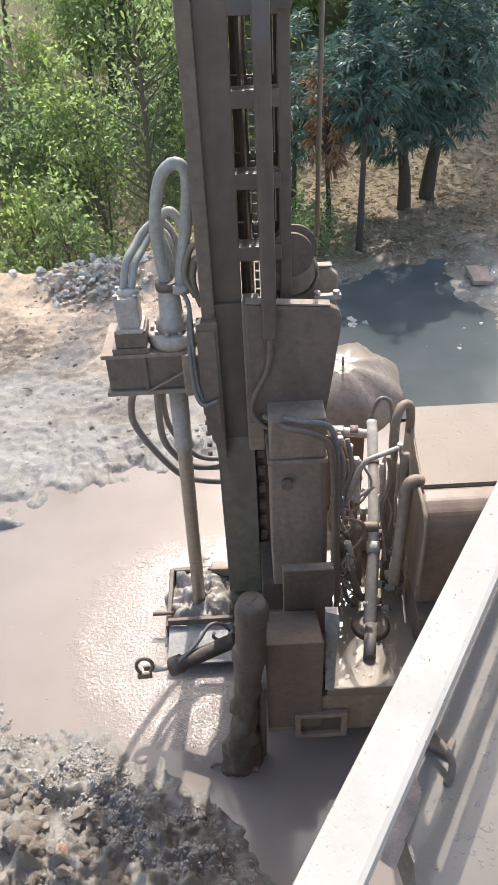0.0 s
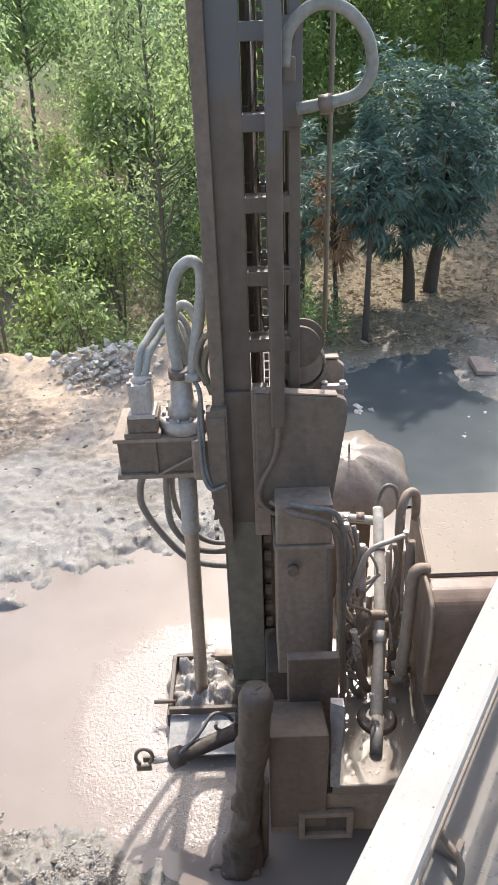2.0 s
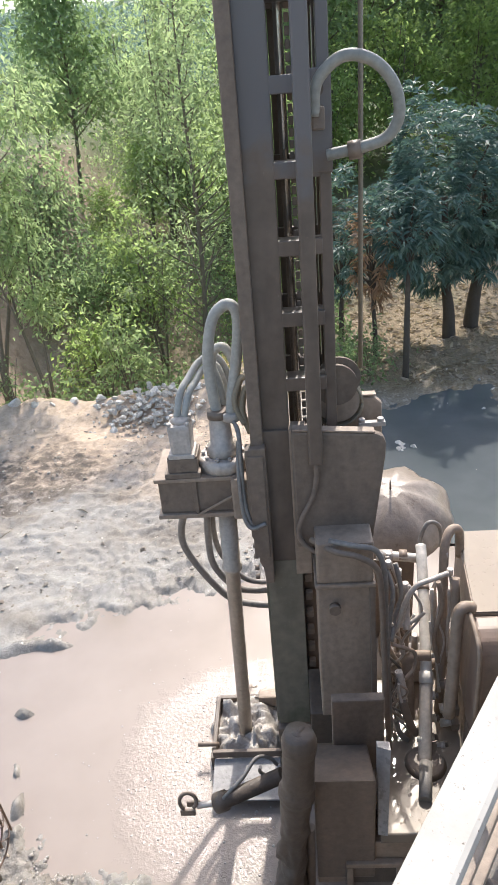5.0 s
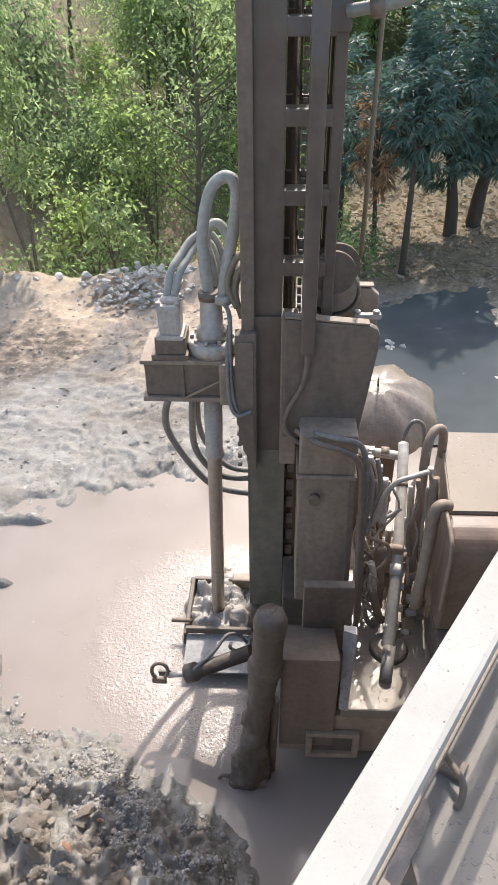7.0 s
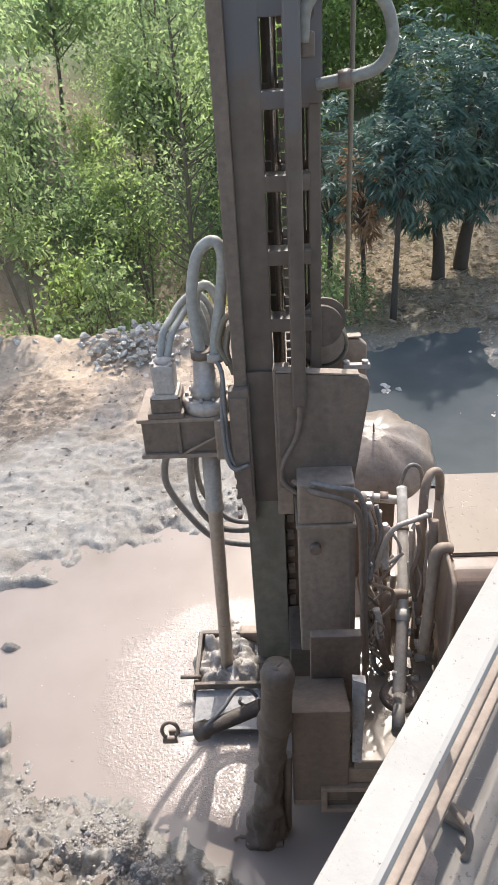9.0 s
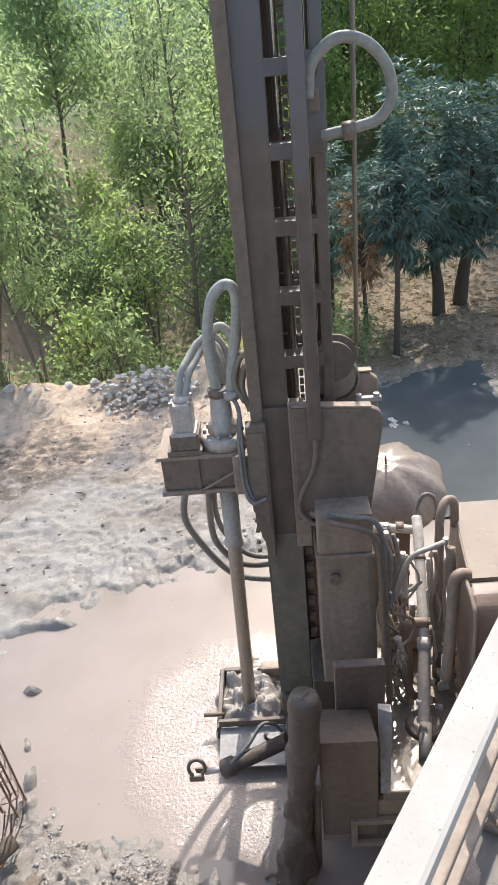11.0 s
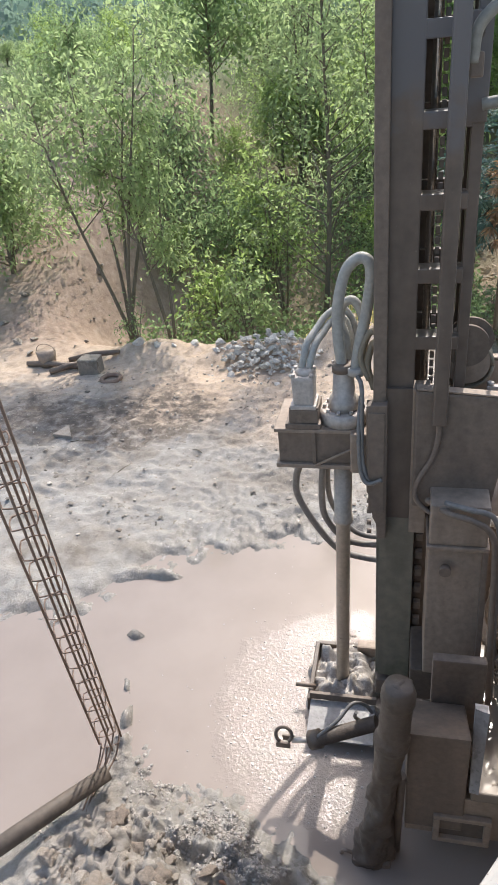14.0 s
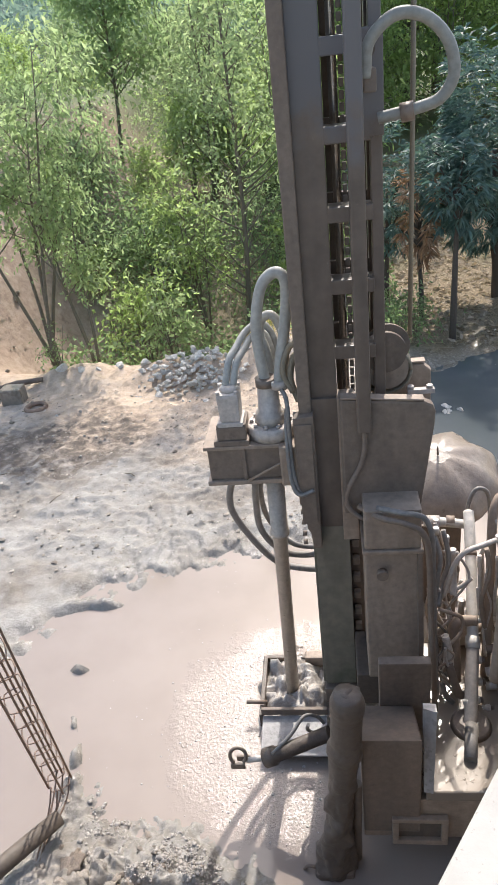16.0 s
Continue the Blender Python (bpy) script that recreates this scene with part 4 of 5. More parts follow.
# pipework between mast and housing
PW = [
    ([(0.884, 4.06, 1.575), (0.871, 3.93, 1.504), (0.848, 3.7, 1.33), (0.822, 3.48, 1.165), (0.798, 3.3, 1.03)], 0.038, M_PALE, "pipe"),
    ([(0.80, 3.312, 1.04), (0.77, 3.15, 0.9), (0.734, 2.95, 0.70)], 0.043, M_DRILL, "pipe"),
    ([(0.577, 4.102, 1.47), (0.715, 4.09, 1.47), (0.877, 4.067, 1.459)], 0.034, M_PALE, "pipe"),
    ([(0.806, 3.697, 0.241), (0.822, 3.697, 0.577), (0.839, 3.708, 0.712), (0.895, 3.731, 0.757), (1.03, 3.809, 0.779), (1.119, 3.921, 0.79)], 0.04, M_STEEL, "pipe"),
    ([(0.9, 3.35, 0.72), (0.92, 3.45, 1.2), (0.94, 3.6, 1.7), (0.955, 3.66, 1.86), (1.0, 3.72, 1.93), (1.06, 3.75, 1.9), (1.08, 3.76, 1.7)], 0.03, M_STEEL, "pipe"),
    ([(0.98, 3.3, 0.75), (0.985, 3.35, 1.2), (0.99, 3.5, 1.72)], 0.03, M_STEEL, "pipe"),
    ([(0.57, 3.4, 1.35), (0.62, 3.38, 1.45), (0.66, 3.36, 1.66), (0.72, 3.36, 1.78), (0.83, 3.4, 1.8), (0.93, 3.45, 1.8)], 0.017, M_PIPE, "hose"),
    ([(0.888, 4.102, 1.47), (0.894, 4.113, 1.609), (0.946, 4.136, 1.713), (1.027, 4.159, 1.667), (1.056, 4.159, 1.494), (1.062, 4.159, 1.263)], 0.016, M_HOSED, "hose"),
    ([(0.55, 3.5, 1.84), (0.59, 3.42, 1.7), (0.56, 3.35, 1.5), (0.55, 3.3, 1.2), (0.6, 3.25, 0.8)], 0.016, M_HOSED, "hose"),
    ([(0.62, 3.52, 1.84), (0.65, 3.45, 1.65), (0.6, 3.4, 1.5), (0.57, 3.3, 1.4)], 0.016, M_HOSED, "hose"),
    ([(0.57, 3.3, 1.38), (0.66, 3.3, 1.34), (0.72, 3.32, 1.28), (0.72, 3.3, 1.18), (0.63, 3.25, 1.12), (0.57, 3.25, 1.2)], 0.013, M_STEEL, "hose"),
    ([(0.56, 3.35, 1.5), (0.64, 3.42, 1.42), (0.73, 3.44, 1.44), (0.8, 3.45, 1.5)], 0.014, M_PIPE, "hose"),
    ([(0.68, 3.5, 1.7), (0.69, 3.48, 1.5), (0.68, 3.4, 1.4)], 0.022, M_LIGHT, "valve_body"),
    ([(0.86, 3.55, 1.6), (0.87, 3.5, 1.3), (0.88, 3.45, 1.12)], 0.014, M_PIPE, "hose"),
    ([(0.89, 3.62, 1.55), (0.90, 3.55, 1.3), (0.905, 3.5, 1.1)], 0.014, M_LIGHT, "hose"),
    ([(0.62, 3.15, 1.05), (0.66, 3.12, 0.9), (0.7, 3.12, 0.8), (0.78, 3.15, 0.78)], 0.028, M_DARK, "hose"),
    ([(0.60, 3.2, 1.25), (0.63, 3.18, 1.1), (0.62, 3.16, 0.95)], 0.024, M_LIGHT, "valve_body"),
]
for pts, r, mat, nm in PW:
    part(nm, hose(pts, r, 12, 6), mat, rig)
PIPES = [
    ("elbow_pipe", [(0.84, 3.42, 1.154), (0.768, 3.42, 1.161), (0.708, 3.4, 1.159), (0.686, 3.38, 1.107), (0.689, 3.32, 0.979), (0.686, 3.25, 0.78)], 0.036, M_STEEL),
    ("branch_pipe", [(0.847, 3.45, 1.125), (0.912, 3.45, 1.137), (0.986, 3.45, 1.152)], 0.018, M_PALE),
    ("tank_pipe", [(1.013, 3.16, 1.773), (0.953, 3.14, 1.791), (0.921, 3.12, 1.756), (0.911, 3.1, 1.627), (0.895, 3.05, 1.365), (0.872, 3.0, 1.073)], 0.036, M_STEEL),
    ("rod", [(0.846, 3.5, 1.373), (0.86, 3.45, 1.18)], 0.008, M_PALE),
    ("rod", [(0.885, 3.45, 1.156), (0.896, 3.35, 0.902)], 0.011, M_PALE),
    ("rod", [(0.965, 3.55, 1.313), (0.987, 3.5, 1.111)], 0.014, M_PALE),
    ("loop_hose", [(0.553, 3.45, 1.291), (0.617, 3.45, 1.305), (0.669, 3.44, 1.244), (0.662, 3.42, 1.165), (0.602, 3.4, 1.116), (0.557, 3.38, 1.102)], 0.009, M_PIPE),
    ("loop_hose", [(0.565, 3.4, 1.182), (0.62, 3.4, 1.109), (0.652, 3.38, 1.055), (0.619, 3.36, 0.986), (0.594, 3.32, 0.871)], 0.01, M_HOSED),
    ("loop_hose", [(0.555, 3.5, 1.469), (0.631, 3.5, 1.39), (0.714, 3.5, 1.388), (0.748, 3.5, 1.44)], 0.011, M_PALE),
    ("white_hose", [(0.621, 3.3, 1.111), (0.625, 3.26, 0.989), (0.606, 3.22, 0.877), (0.626, 3.2, 0.827), (0.689, 3.2, 0.824)], 0.018, M_PALE),
    ("dark_hose", [(0.591, 3.18, 0.843), (0.61, 3.15, 0.759), (0.659, 3.14, 0.699)], 0.018, M_HOSED),
    ("valve_stem", [(0.692, 3.55, 1.488), (0.694, 3.52, 1.398), (0.708, 3.5, 1.322)], 0.02, M_PALE),
    ("valve_stem", [(0.718, 3.5, 1.346), (0.687, 3.48, 1.243)], 0.018, M_STEEL),
]
for nm, pts, r, mat in PIPES:
    part(nm, hose(pts, r, 12, 6), mat, rig)
for k, (x, y, z) in enumerate([(0.826, 3.25, 0.977), (0.829, 3.2, 0.83), (0.803, 3.12, 0.751), (0.869, 3.1, 0.694), (0.812, 3.05, 0.636), (0.731, 3.05, 0.817)]):
    f = part("coupling", tube([(x - 0.03, y, z), (x - 0.01, y, z), (x - 0.008, y, z), (x + 0.02, y, z)], [0.018, 0.018, 0.026, 0.026], 6), M_PALE if k % 3 else M_PIPE, rig, "pale hexagonal coupling")
    part("coupling_nut", tube([(x + 0.021, y, z), (x + 0.04, y, z)], 0.019, 6), M_DARK, f)
rs = random.Random(3)
for k in range(16):
    x0, y0, z0 = 0.56 + rs.random() * 0.12, 3.15 + rs.random() * 0.2, 0.8 + rs.random() * 0.45
    part("control_hose", hose([(x0, y0, z0), (x0 + rs.uniform(-0.05, 0.06), y0, z0 - 0.08), (x0 + rs.uniform(-0.06, 0.06), y0 - 0.03, z0 - 0.17), (x0 + rs.uniform(-0.04, 0.05), y0 - 0.04, z0 - 0.27)], rs.uniform(0.006, 0.011), 6, 5), rs.choice([M_HOSED, M_STEEL, M_PIPE, M_LIGHT]), rig)
for k, z in enumerate((0.76, 0.86, 1.04)):
    f = part("fitting", tube([(0.88, 3.22 + 0.03 * k, z), (0.95, 3.22 + 0.03 * k, z + 0.012)], 0.028 + 0.004 * (k % 2), 6), M_DARK if k == 2 else M_PIPE, rig)
    part("valve_block", box(0.95, 1.0, 3.18 + 0.03 * k, 3.27 + 0.03 * k, z - 0.03, z + 0.03, 0.006), M_DARK if k % 2 else M_STEEL, rig)
# dark sheet added in place of the umbrella's shade behind the pipes
part("pipe_shade_sheet", box(0.45, 0.87, 4.2, 4.22, -0.1, 1.36, 0.004), M_DARK, rig, "dark sheet added for the shade behind the pipes")
rq = random.Random(17)
for k in range(16):
    x0, y0 = rq.choice([rq.uniform(0.56, 0.70), rq.uniform(0.87, 0.98)]), rq.uniform(3.42, 3.75)
    z1, z0 = rq.uniform(1.35, 1.85), rq.uniform(0.75, 1.2)
    w = rq.uniform(-0.09, 0.09)
    part("thin_hose", hose([(x0, y0, z1), (x0 + w, y0 - 0.02, z1 * 0.7 + z0 * 0.3), (x0 - w * 0.6, y0 - 0.04, z1 * 0.35 + z0 * 0.65), (x0 + w * 0.4, y0 - 0.06, z0)], rq.choice([0.007, 0.009, 0.012, 0.016]), 8, 5), rq.choice([M_PIPE, M_LIGHT, M_LIGHT, M_STEEL, M_HOSED]), rig)
    if k % 3 == 0:
        part("fitting", tube([(x0, y0, z1), (x0, y0, z1 + 0.05)], 0.02, 6), M_LIGHT, rig)
part("valve_bank", box(0.57, 0.88, 3.62, 3.74, 0.71, 0.98, 0.02), M_LIGHT, rig, "pale muddy valve bank behind the pipes")
for k in range(5):
    part("valve_spool", tube([(0.60 + 0.062 * k, 3.66, 0.98), (0.60 + 0.062 * k, 3.66, 1.09 + 0.03 * (k % 2))], 0.022, 10), M_LIGHT if k % 2 else M_STEEL, rig)
part("union", tube([(0.6, 4.102, 1.47), (0.692, 4.096, 1.47)], 0.046, 8), M_LIGHT, rig)
part("union", tube([(0.738, 4.096, 1.47), (0.796, 4.09, 1.47)], 0.044, 8), M_STEEL, rig)
part("pipe_band", tube([(0.859, 3.812, 1.415), (0.857, 3.79, 1.398)], 0.043, 14), M_DARK, rig)
part("pipe_band", tube([(0.806, 3.36, 1.075), (0.798, 3.3, 1.03)], 0.047, 14), M_PALE, rig)
part("pipe_foot", tube([(0.74, 2.96, 0.701), (0.74, 2.96, 0.73)], [0.13, 0.11], 18), M_DARK, rig)
part("drain_pipe", tube([(0.69, 2.70, 0.715), (0.735, 2.93, 0.75)], 0.04, 12), M_HOSED, rig)

# ---- umbrella ----
umb = thing("umbrella", "muddy brown open umbrella glistening wet behind the rig", "umbrella", at=(0.86, 4.77, 0))
UT = Matrix.Translation((0.772, 4.76, 1.63)) @ pose(0, 0, 0, 14, -10, 20) @ Matrix.Scale(1.12, 4)
cv = bmesh.new()
rows, NR = [], 8
for i in range(9):
    f = i / 8
    ring = []
    for k in range(NR * 4):
        a = 2 * math.pi * k / (NR * 4)
        mid = abs((k % 4) - 2) / 2          # 1 on a rib, 0 between ribs
        rr = 0.46 * math.sin(f * 1.25) / math.sin(1.25) * (1 - 0.07 * (1 - mid) * f)
        z = -0.27 * (1 - math.cos(f * 1.25)) / (1 - math.cos(1.25)) - 0.045 * (1 - mid) * f + (0.02 * (1 - mid) if i == 8 else 0)
        ring.append(cv.verts.new(UT @ Vector((rr * math.cos(a), rr * math.sin(a), z))))
    rows.append(ring)
for a, b_ in zip(rows[1:], rows[2:]):
    for k in range(NR * 4):
        cv.faces.new((a[k], a[(k + 1) % (NR * 4)], b_[(k + 1) % (NR * 4)], b_[k])).smooth = True
cv.faces.new(rows[1])
bmesh.ops.remove_doubles(cv, verts=cv.verts[:], dist=1e-5)
bmesh.ops.recalc_face_normals(cv, faces=cv.faces[:])
bmesh.ops.solidify(cv, geom=cv.faces[:], thickness=0.003)
canopy = part("canopy", cv, M_FABRIC, umb)
for k in range(NR):
    a = 2 * math.pi * (k + 0.5) / NR + math.pi / NR
    part("rib", tube([UT @ Vector((0.46 * math.sin(f * 1.25) / math.sin(1.25) * math.cos(a), 0.46 * math.sin(f * 1.25) / math.sin(1.25) * math.sin(a), -0.006 - 0.27 * (1 - math.cos(f * 1.25)) / (1 - math.cos(1.25)))) for f in np.linspace(0.1, 1.02, 9)], 0.0022, 6), M_FABRIC, canopy)
part("ferrule", tube([UT @ Vector((0, 0, 0)), UT @ Vector((0, 0, 0.09))], [0.009, 0.006], 8), M_DARK, umb)
part("pole", tube([UT @ Vector((0, 0, -0.02)), UT @ Vector((0, 0, -0.6)), (0.80, 4.75, 0.9), (0.83, 4.76, -0.1)], 0.009, 8), M_DARK, umb)

rs0 = random.Random(5)
specks = bmesh.new()
for k in range(260):
    x, y = rs0.gauss(-0.85, 0.55), rs0.gauss(3.5, 0.75)
    if float(pool_depth(x, y)) < 0.15 or x > -0.25:
        continue
    r = rs0.choice([0.002, 0.003, 0.005, 0.006])
    bmesh.ops.create_icosphere(specks, subdivisions=1, radius=r, matrix=Matrix.Translation((x, y, 0.001)) @ Matrix.Diagonal((rs0.uniform(0.8, 1.6), rs0.uniform(0.8, 1.6), 0.5, 1)))
for k in range(130):
    a, d = rs0.uniform(0, 6.283), 0.85 * rs0.random() ** 0.6
    x, y, r = -0.55 + d * math.cos(a), 3.4 + d * math.sin(a), rs0.choice([0.003, 0.005, 0.006, 0.008])
    if pool_depth(np.array(x), np.array(y)) > 0.1:
        bmesh.ops.create_icosphere(specks, subdivisions=2, radius=r, matrix=Matrix.Translation((x, y, 0.0)) @ Matrix.Diagonal((rs0.uniform(0.8, 1.5), rs0.uniform(0.8, 1.5), 0.6, 1)))
tagged(part("mud_crumbs", specks, M_WETMUD, smooth=True), "small crumbs of cuttings floating on the mud pool", "mud crumbs", kind="stuff")


rr3 = random.Random(12)
rings = bmesh.new()
for k in range(20):
    a, d = rr3.uniform(1.9, 4.6), rr3.uniform(0.25, 1.0)
    x, y, r = -0.45 + d * math.cos(a), 3.45 + d * math.sin(a), rr3.uniform(0.012, 0.032)
    if float(pool_depth(x, y)) > 0.2 and y > 2.5:
        tube([(x + r * math.cos(q), y + r * math.sin(q), -0.0015) for q in np.linspace(0, 6.2832, 19)], 0.0035, 6, rings)
tagged(part("drop_ripples", rings, M_POOL), "small round ripples where drops fall into the mud", "ripples", kind="stuff")

# ---- rebar cage with the pole that props it ----
cage = thing("rebar_cage", "rusty square column cage of steel bars, leaning from the mud", "rebar cage", at=(-2.08, 2.86, 0.1))
c0, c1 = Vector((-2.09, 2.86, 0.22)), Vector((-1.80, 2.2, 3.32))
c1 = c0 + (c1 - c0) * 1.5
cd_ = (c1 - c0).normalized()
ca = cd_.cross(Vector((0.25, 1, 0))).normalized()
cb = cd_.cross(ca)
HW = 0.058
for sa, sb in ((-1, -1), (1, -1), (1, 1), (-1, 1), (0.15, -1)):
    o = ca * HW * sa + cb * HW * sb
    part("bar", tube([c0 + o, c0 + o + (c1 - c0) * 0.5 + ca * 0.006 * sb, c1 + o], 0.0075, 6), M_RUST, cage)
L = (c1 - c0).length
k, d = 0, 0.05
while d < L:
    q = c0 + cd_ * d
    w = HW + 0.011
    sk = 0.02 * math.sin(k * 2.3)
    ring = [q + ca * w * math.cos(a) * (abs(math.cos(a)) + abs(math.sin(a))) ** -0.55 * 1.25 + cb * w * math.sin(a) * (abs(math.cos(a)) + abs(math.sin(a))) ** -0.55 * 1.25 + cd_ * sk * math.cos(a + 0.6) for a in np.linspace(0, 6.6, 22)]
    part("tie", tube(ring, 0.0045, 5), M_RUST, cage)
    d += 0.185 + 0.03 * math.sin(k * 1.7)
    k += 1
low = bmesh.new()
for j in range(5):
    a0 = c0 + ca * 0.05 * (j - 2) * 0.5 + cb * (0.06 if j % 2 else -0.06)
    hose([a0 + cd_ * 0.05, a0 + Vector((-0.02, -0.12, -0.1)), a0 + Vector((-0.10 + 0.03 * j, -0.4 - 0.05 * j, -0.16)), a0 + Vector((-0.16 + 0.06 * j, -0.9, -0.12))], 0.007, 6, 6, low)
part("bent_bar", low, M_RUST, cage, "bars bent over into the mud")
pole = tube([(-2.02, 2.62, 0.20), (-2.34, 2.2, 0.24), (-3.0, 1.35, 0.3)], [0.055, 0.06, 0.06], 14)
tagged(part("pole", pole, M_POLE), "dark round pole lying across the mud beside the cage", "pole")

# ---- stones, clods and litter ----
def rock_mesh(seed, jag=0.35, flat=0.75, faceted=True):
    bm = bmesh.new()
    bmesh.ops.create_icosphere(bm, subdivisions=2 if faceted else 3, radius=0.5)
    rr = random.Random(seed)
    off = Vector((rr.random() * 50, rr.random() * 50, rr.random() * 50))
    cuts = [Vector((rr.gauss(0, 1), rr.gauss(0, 1), rr.gauss(0, 1))).normalized() for _ in range(6)]
    for v in bm.verts:
        d = v.co.normalized()
        v.co *= 1 + jag * noise.noise(d * 1.6 + off) + 0.2 * jag * noise.noise(d * 5 + off)
        if not faceted:
            v.co *= 1 + 0.34 * noise.noise(d * 3.3 + off) + 0.2 * noise.noise(d * 7 + off) + 0.07 * noise.noise(d * 15 + off)
        for c in cuts if faceted else ():
            over = v.co.dot(c) - 0.24
            if over > 0:
                v.co -= c * over * 0.85
        v.co.z *= flat
    me = bpy.data.meshes.new("stone")
    bm.to_mesh(me)
    bm.free()
    return me


stone_meshes = [rock_mesh(s, 0.5, 0.78) for s in range(9)]
clod_meshes = [rock_mesh(s + 20, 0.7, 0.62, s % 2 == 0) for s in range(9)]
for me in stone_meshes:
    me.materials.append(M_STONE)
for k, me in enumerate(clod_meshes):
    me.polygons.foreach_set("use_smooth", [k % 2 == 1] * len(me.polygons))
    me.materials.append(M_CLOD)
brick_mesh = rock_mesh(77, 0.15, 0.6)
brick_mesh.materials.append(M_BRICK)


def strewn(name, meshes, places, parent=None, label="", category="", group=""):
    for x, y, dz, s in places:
        ob = new(name, rs.choice(meshes))
        z = max(float(height(x, y)), -0.015 if name == "channel_stone" else -9.0) + dz
        m = Matrix.LocRotScale((x, y, z), Euler((rs.uniform(-0.5, 0.5), rs.uniform(-0.5, 0.5), rs.uniform(0, 6.28))), (s * rs.uniform(0.8, 1.25), s * rs.uniform(0.7, 1.1), s * rs.uniform(0.65, 1.0)))
        ob.parent = parent
        if parent:
            ob.matrix_parent_inverse = Matrix.Translation(parent.location).inverted()
        ob.matrix_basis = m
        if not parent:
            tagged(ob, label, category, group)


rs = random.Random(11)
heap = thing("stone_heap", "heap of broken grey stones on the edge of the bank", "stone heap", at=(-2.1, 9.6, 0.1))
pl = []
for k in range(420):
    x, y = rs.gauss(-2.2, 0.45), rs.gauss(9.8, 0.3)
    r2 = ((x + 2.2) / 0.95) ** 2 + ((y - 9.8) / 0.75) ** 2
    if r2 < 1.1:
        pl.append((x, y, 0.26 * max(0, 1 - r2) * rs.random() - 0.015, rs.choice([0.05, 0.07, 0.09, 0.11, 0.16])))
strewn("stone", stone_meshes, pl[:290], heap)
strewn("boulder", stone_meshes, [(-4.4 + 0.33 * k + rs.uniform(-0.1, 0.1), 10.15 + rs.uniform(-0.12, 0.15), 0.02, rs.uniform(0.1, 0.22)) for k in range(12)], None, "rounded pale stone on the lip of the bank", "stone", "stones along the bank")
rubble = thing("rubble_heap", "heap of wet brown mud clods and broken brick", "rubble heap", at=(-1.4, 1.7, 0.1))
pl = []
for k in range(1600):
    x, y = rs.gauss(-1.45, 0.5), rs.gauss(1.7, 0.55)
    inn = np.interp(x, *NEAR) - y
    if inn < 0.06 or x > -0.2 or y < 0.7:
        continue
    dry = inn > 0.45 and x < -0.85
    pl.append((x, y, rs.uniform(-0.012, 0.012), rs.choice([0.04, 0.05, 0.07, 0.09, 0.15] if dry else [0.02, 0.028, 0.036, 0.05]) * rs.uniform(0.8, 1.2)))
strewn("clod", clod_meshes, pl[:290], rubble)
strewn("brick_piece", [brick_mesh], [(-1.12, 1.75, 0.08, 0.07), (-1.25, 1.45, 0.09, 0.13), (-1.05, 1.35, 0.06, 0.14), (-1.6, 1.5, 0.06, 0.09), (-1.02, 2.0, 0.05, 0.05)], rubble)
strewn("clod", clod_meshes, [(rs.gauss(-0.46, 0.16), rs.gauss(3.85, 0.14), 0.08, rs.uniform(0.05, 0.13)) for k in range(46)], tray)
pl = [(rs.uniform(-5, -0.6), rs.uniform(5.6, 9.6), 0.005, rs.choice([0.025, 0.03, 0.04, 0.06]) * rs.uniform(0.7, 1.3)) for k in range(70)]
strewn("earth_clod", clod_meshes, pl, None, "small clod of dried earth on the mud flat", "clod", "clods on the mud flat")
ico = bmesh.new()
bmesh.ops.create_icosphere(ico, subdivisions=1, radius=0.5)
iv, it = np.array([tuple(v.co) for v in ico.verts]), np.array([[v.index for v in f.verts] for f in ico.faces])
ico.free()
np.random.seed(5)


def crumbs(name, label, cx, cy, size, mat, flat=0.6):
    """Many small lumps in one mesh, lying on the ground."""
    shape = iv[None] * (1 + np.random.uniform(-0.35, 0.35, (len(cx), len(iv), 1))) * (size[:, None] * np.random.uniform(0.7, 1.7, (len(cx), 3)) * np.array([1, 1, flat]))[:, None]
    co = shape + np.stack([cx, cy, height(cx, cy) + size * 0.12], 1)[:, None]
    me = bpy.data.meshes.new(name)
    me.from_pydata(co.reshape(-1, 3).tolist(), [], (it[None] + (np.arange(len(cx)) * len(iv))[:, None, None]).reshape(-1, 3).tolist())
    me.materials.append(mat)
    return tagged(new(name, me), label, name.replace("_", " "), kind="stuff")


cx, cy = np.random.uniform(-6, 0.2, 9000), np.random.uniform(5.1, 9.9, 9000)
keep = (vnoise(cx * 1.3 + 5, cy * 1.3, 3) ** 2 * 1.5 > np.random.rand(9000)) & (height(cx, cy) > 0.02)
cx, cy = cx[keep][:1500], cy[keep][:1500]
crumbs("earth_crumbs", "crumbs of dried earth scattered over the mud flat", cx, cy, np.random.choice([0.009, 0.013, 0.019, 0.028, 0.042], len(cx), p=[0.3, 0.3, 0.22, 0.13, 0.05]), M_CRUMB)
cx, cy = np.random.normal(-1.3, 0.6, 16000), np.random.normal(1.95, 0.55, 16000)
inn = np.interp(cx, *NEAR) - cy
keep = (inn > -0.06) & (inn < 0.5) & (cy > 0.7) & (cx > -2.4) & (cx < 0.1) & (vnoise(cx * 5, cy * 5, 3) > 0.5)
cx, cy = cx[keep], cy[keep]
crumbs("mud_lumps", "small wet grey lumps of mud on the flank of the heap", cx, cy, np.random.choice([0.009, 0.013, 0.019, 0.028], len(cx), p=[0.4, 0.35, 0.17, 0.08]), M_WETMUD).data.polygons.foreach_set("use_smooth", [True] * (len(cx) * len(it)))
np.random.seed(23)
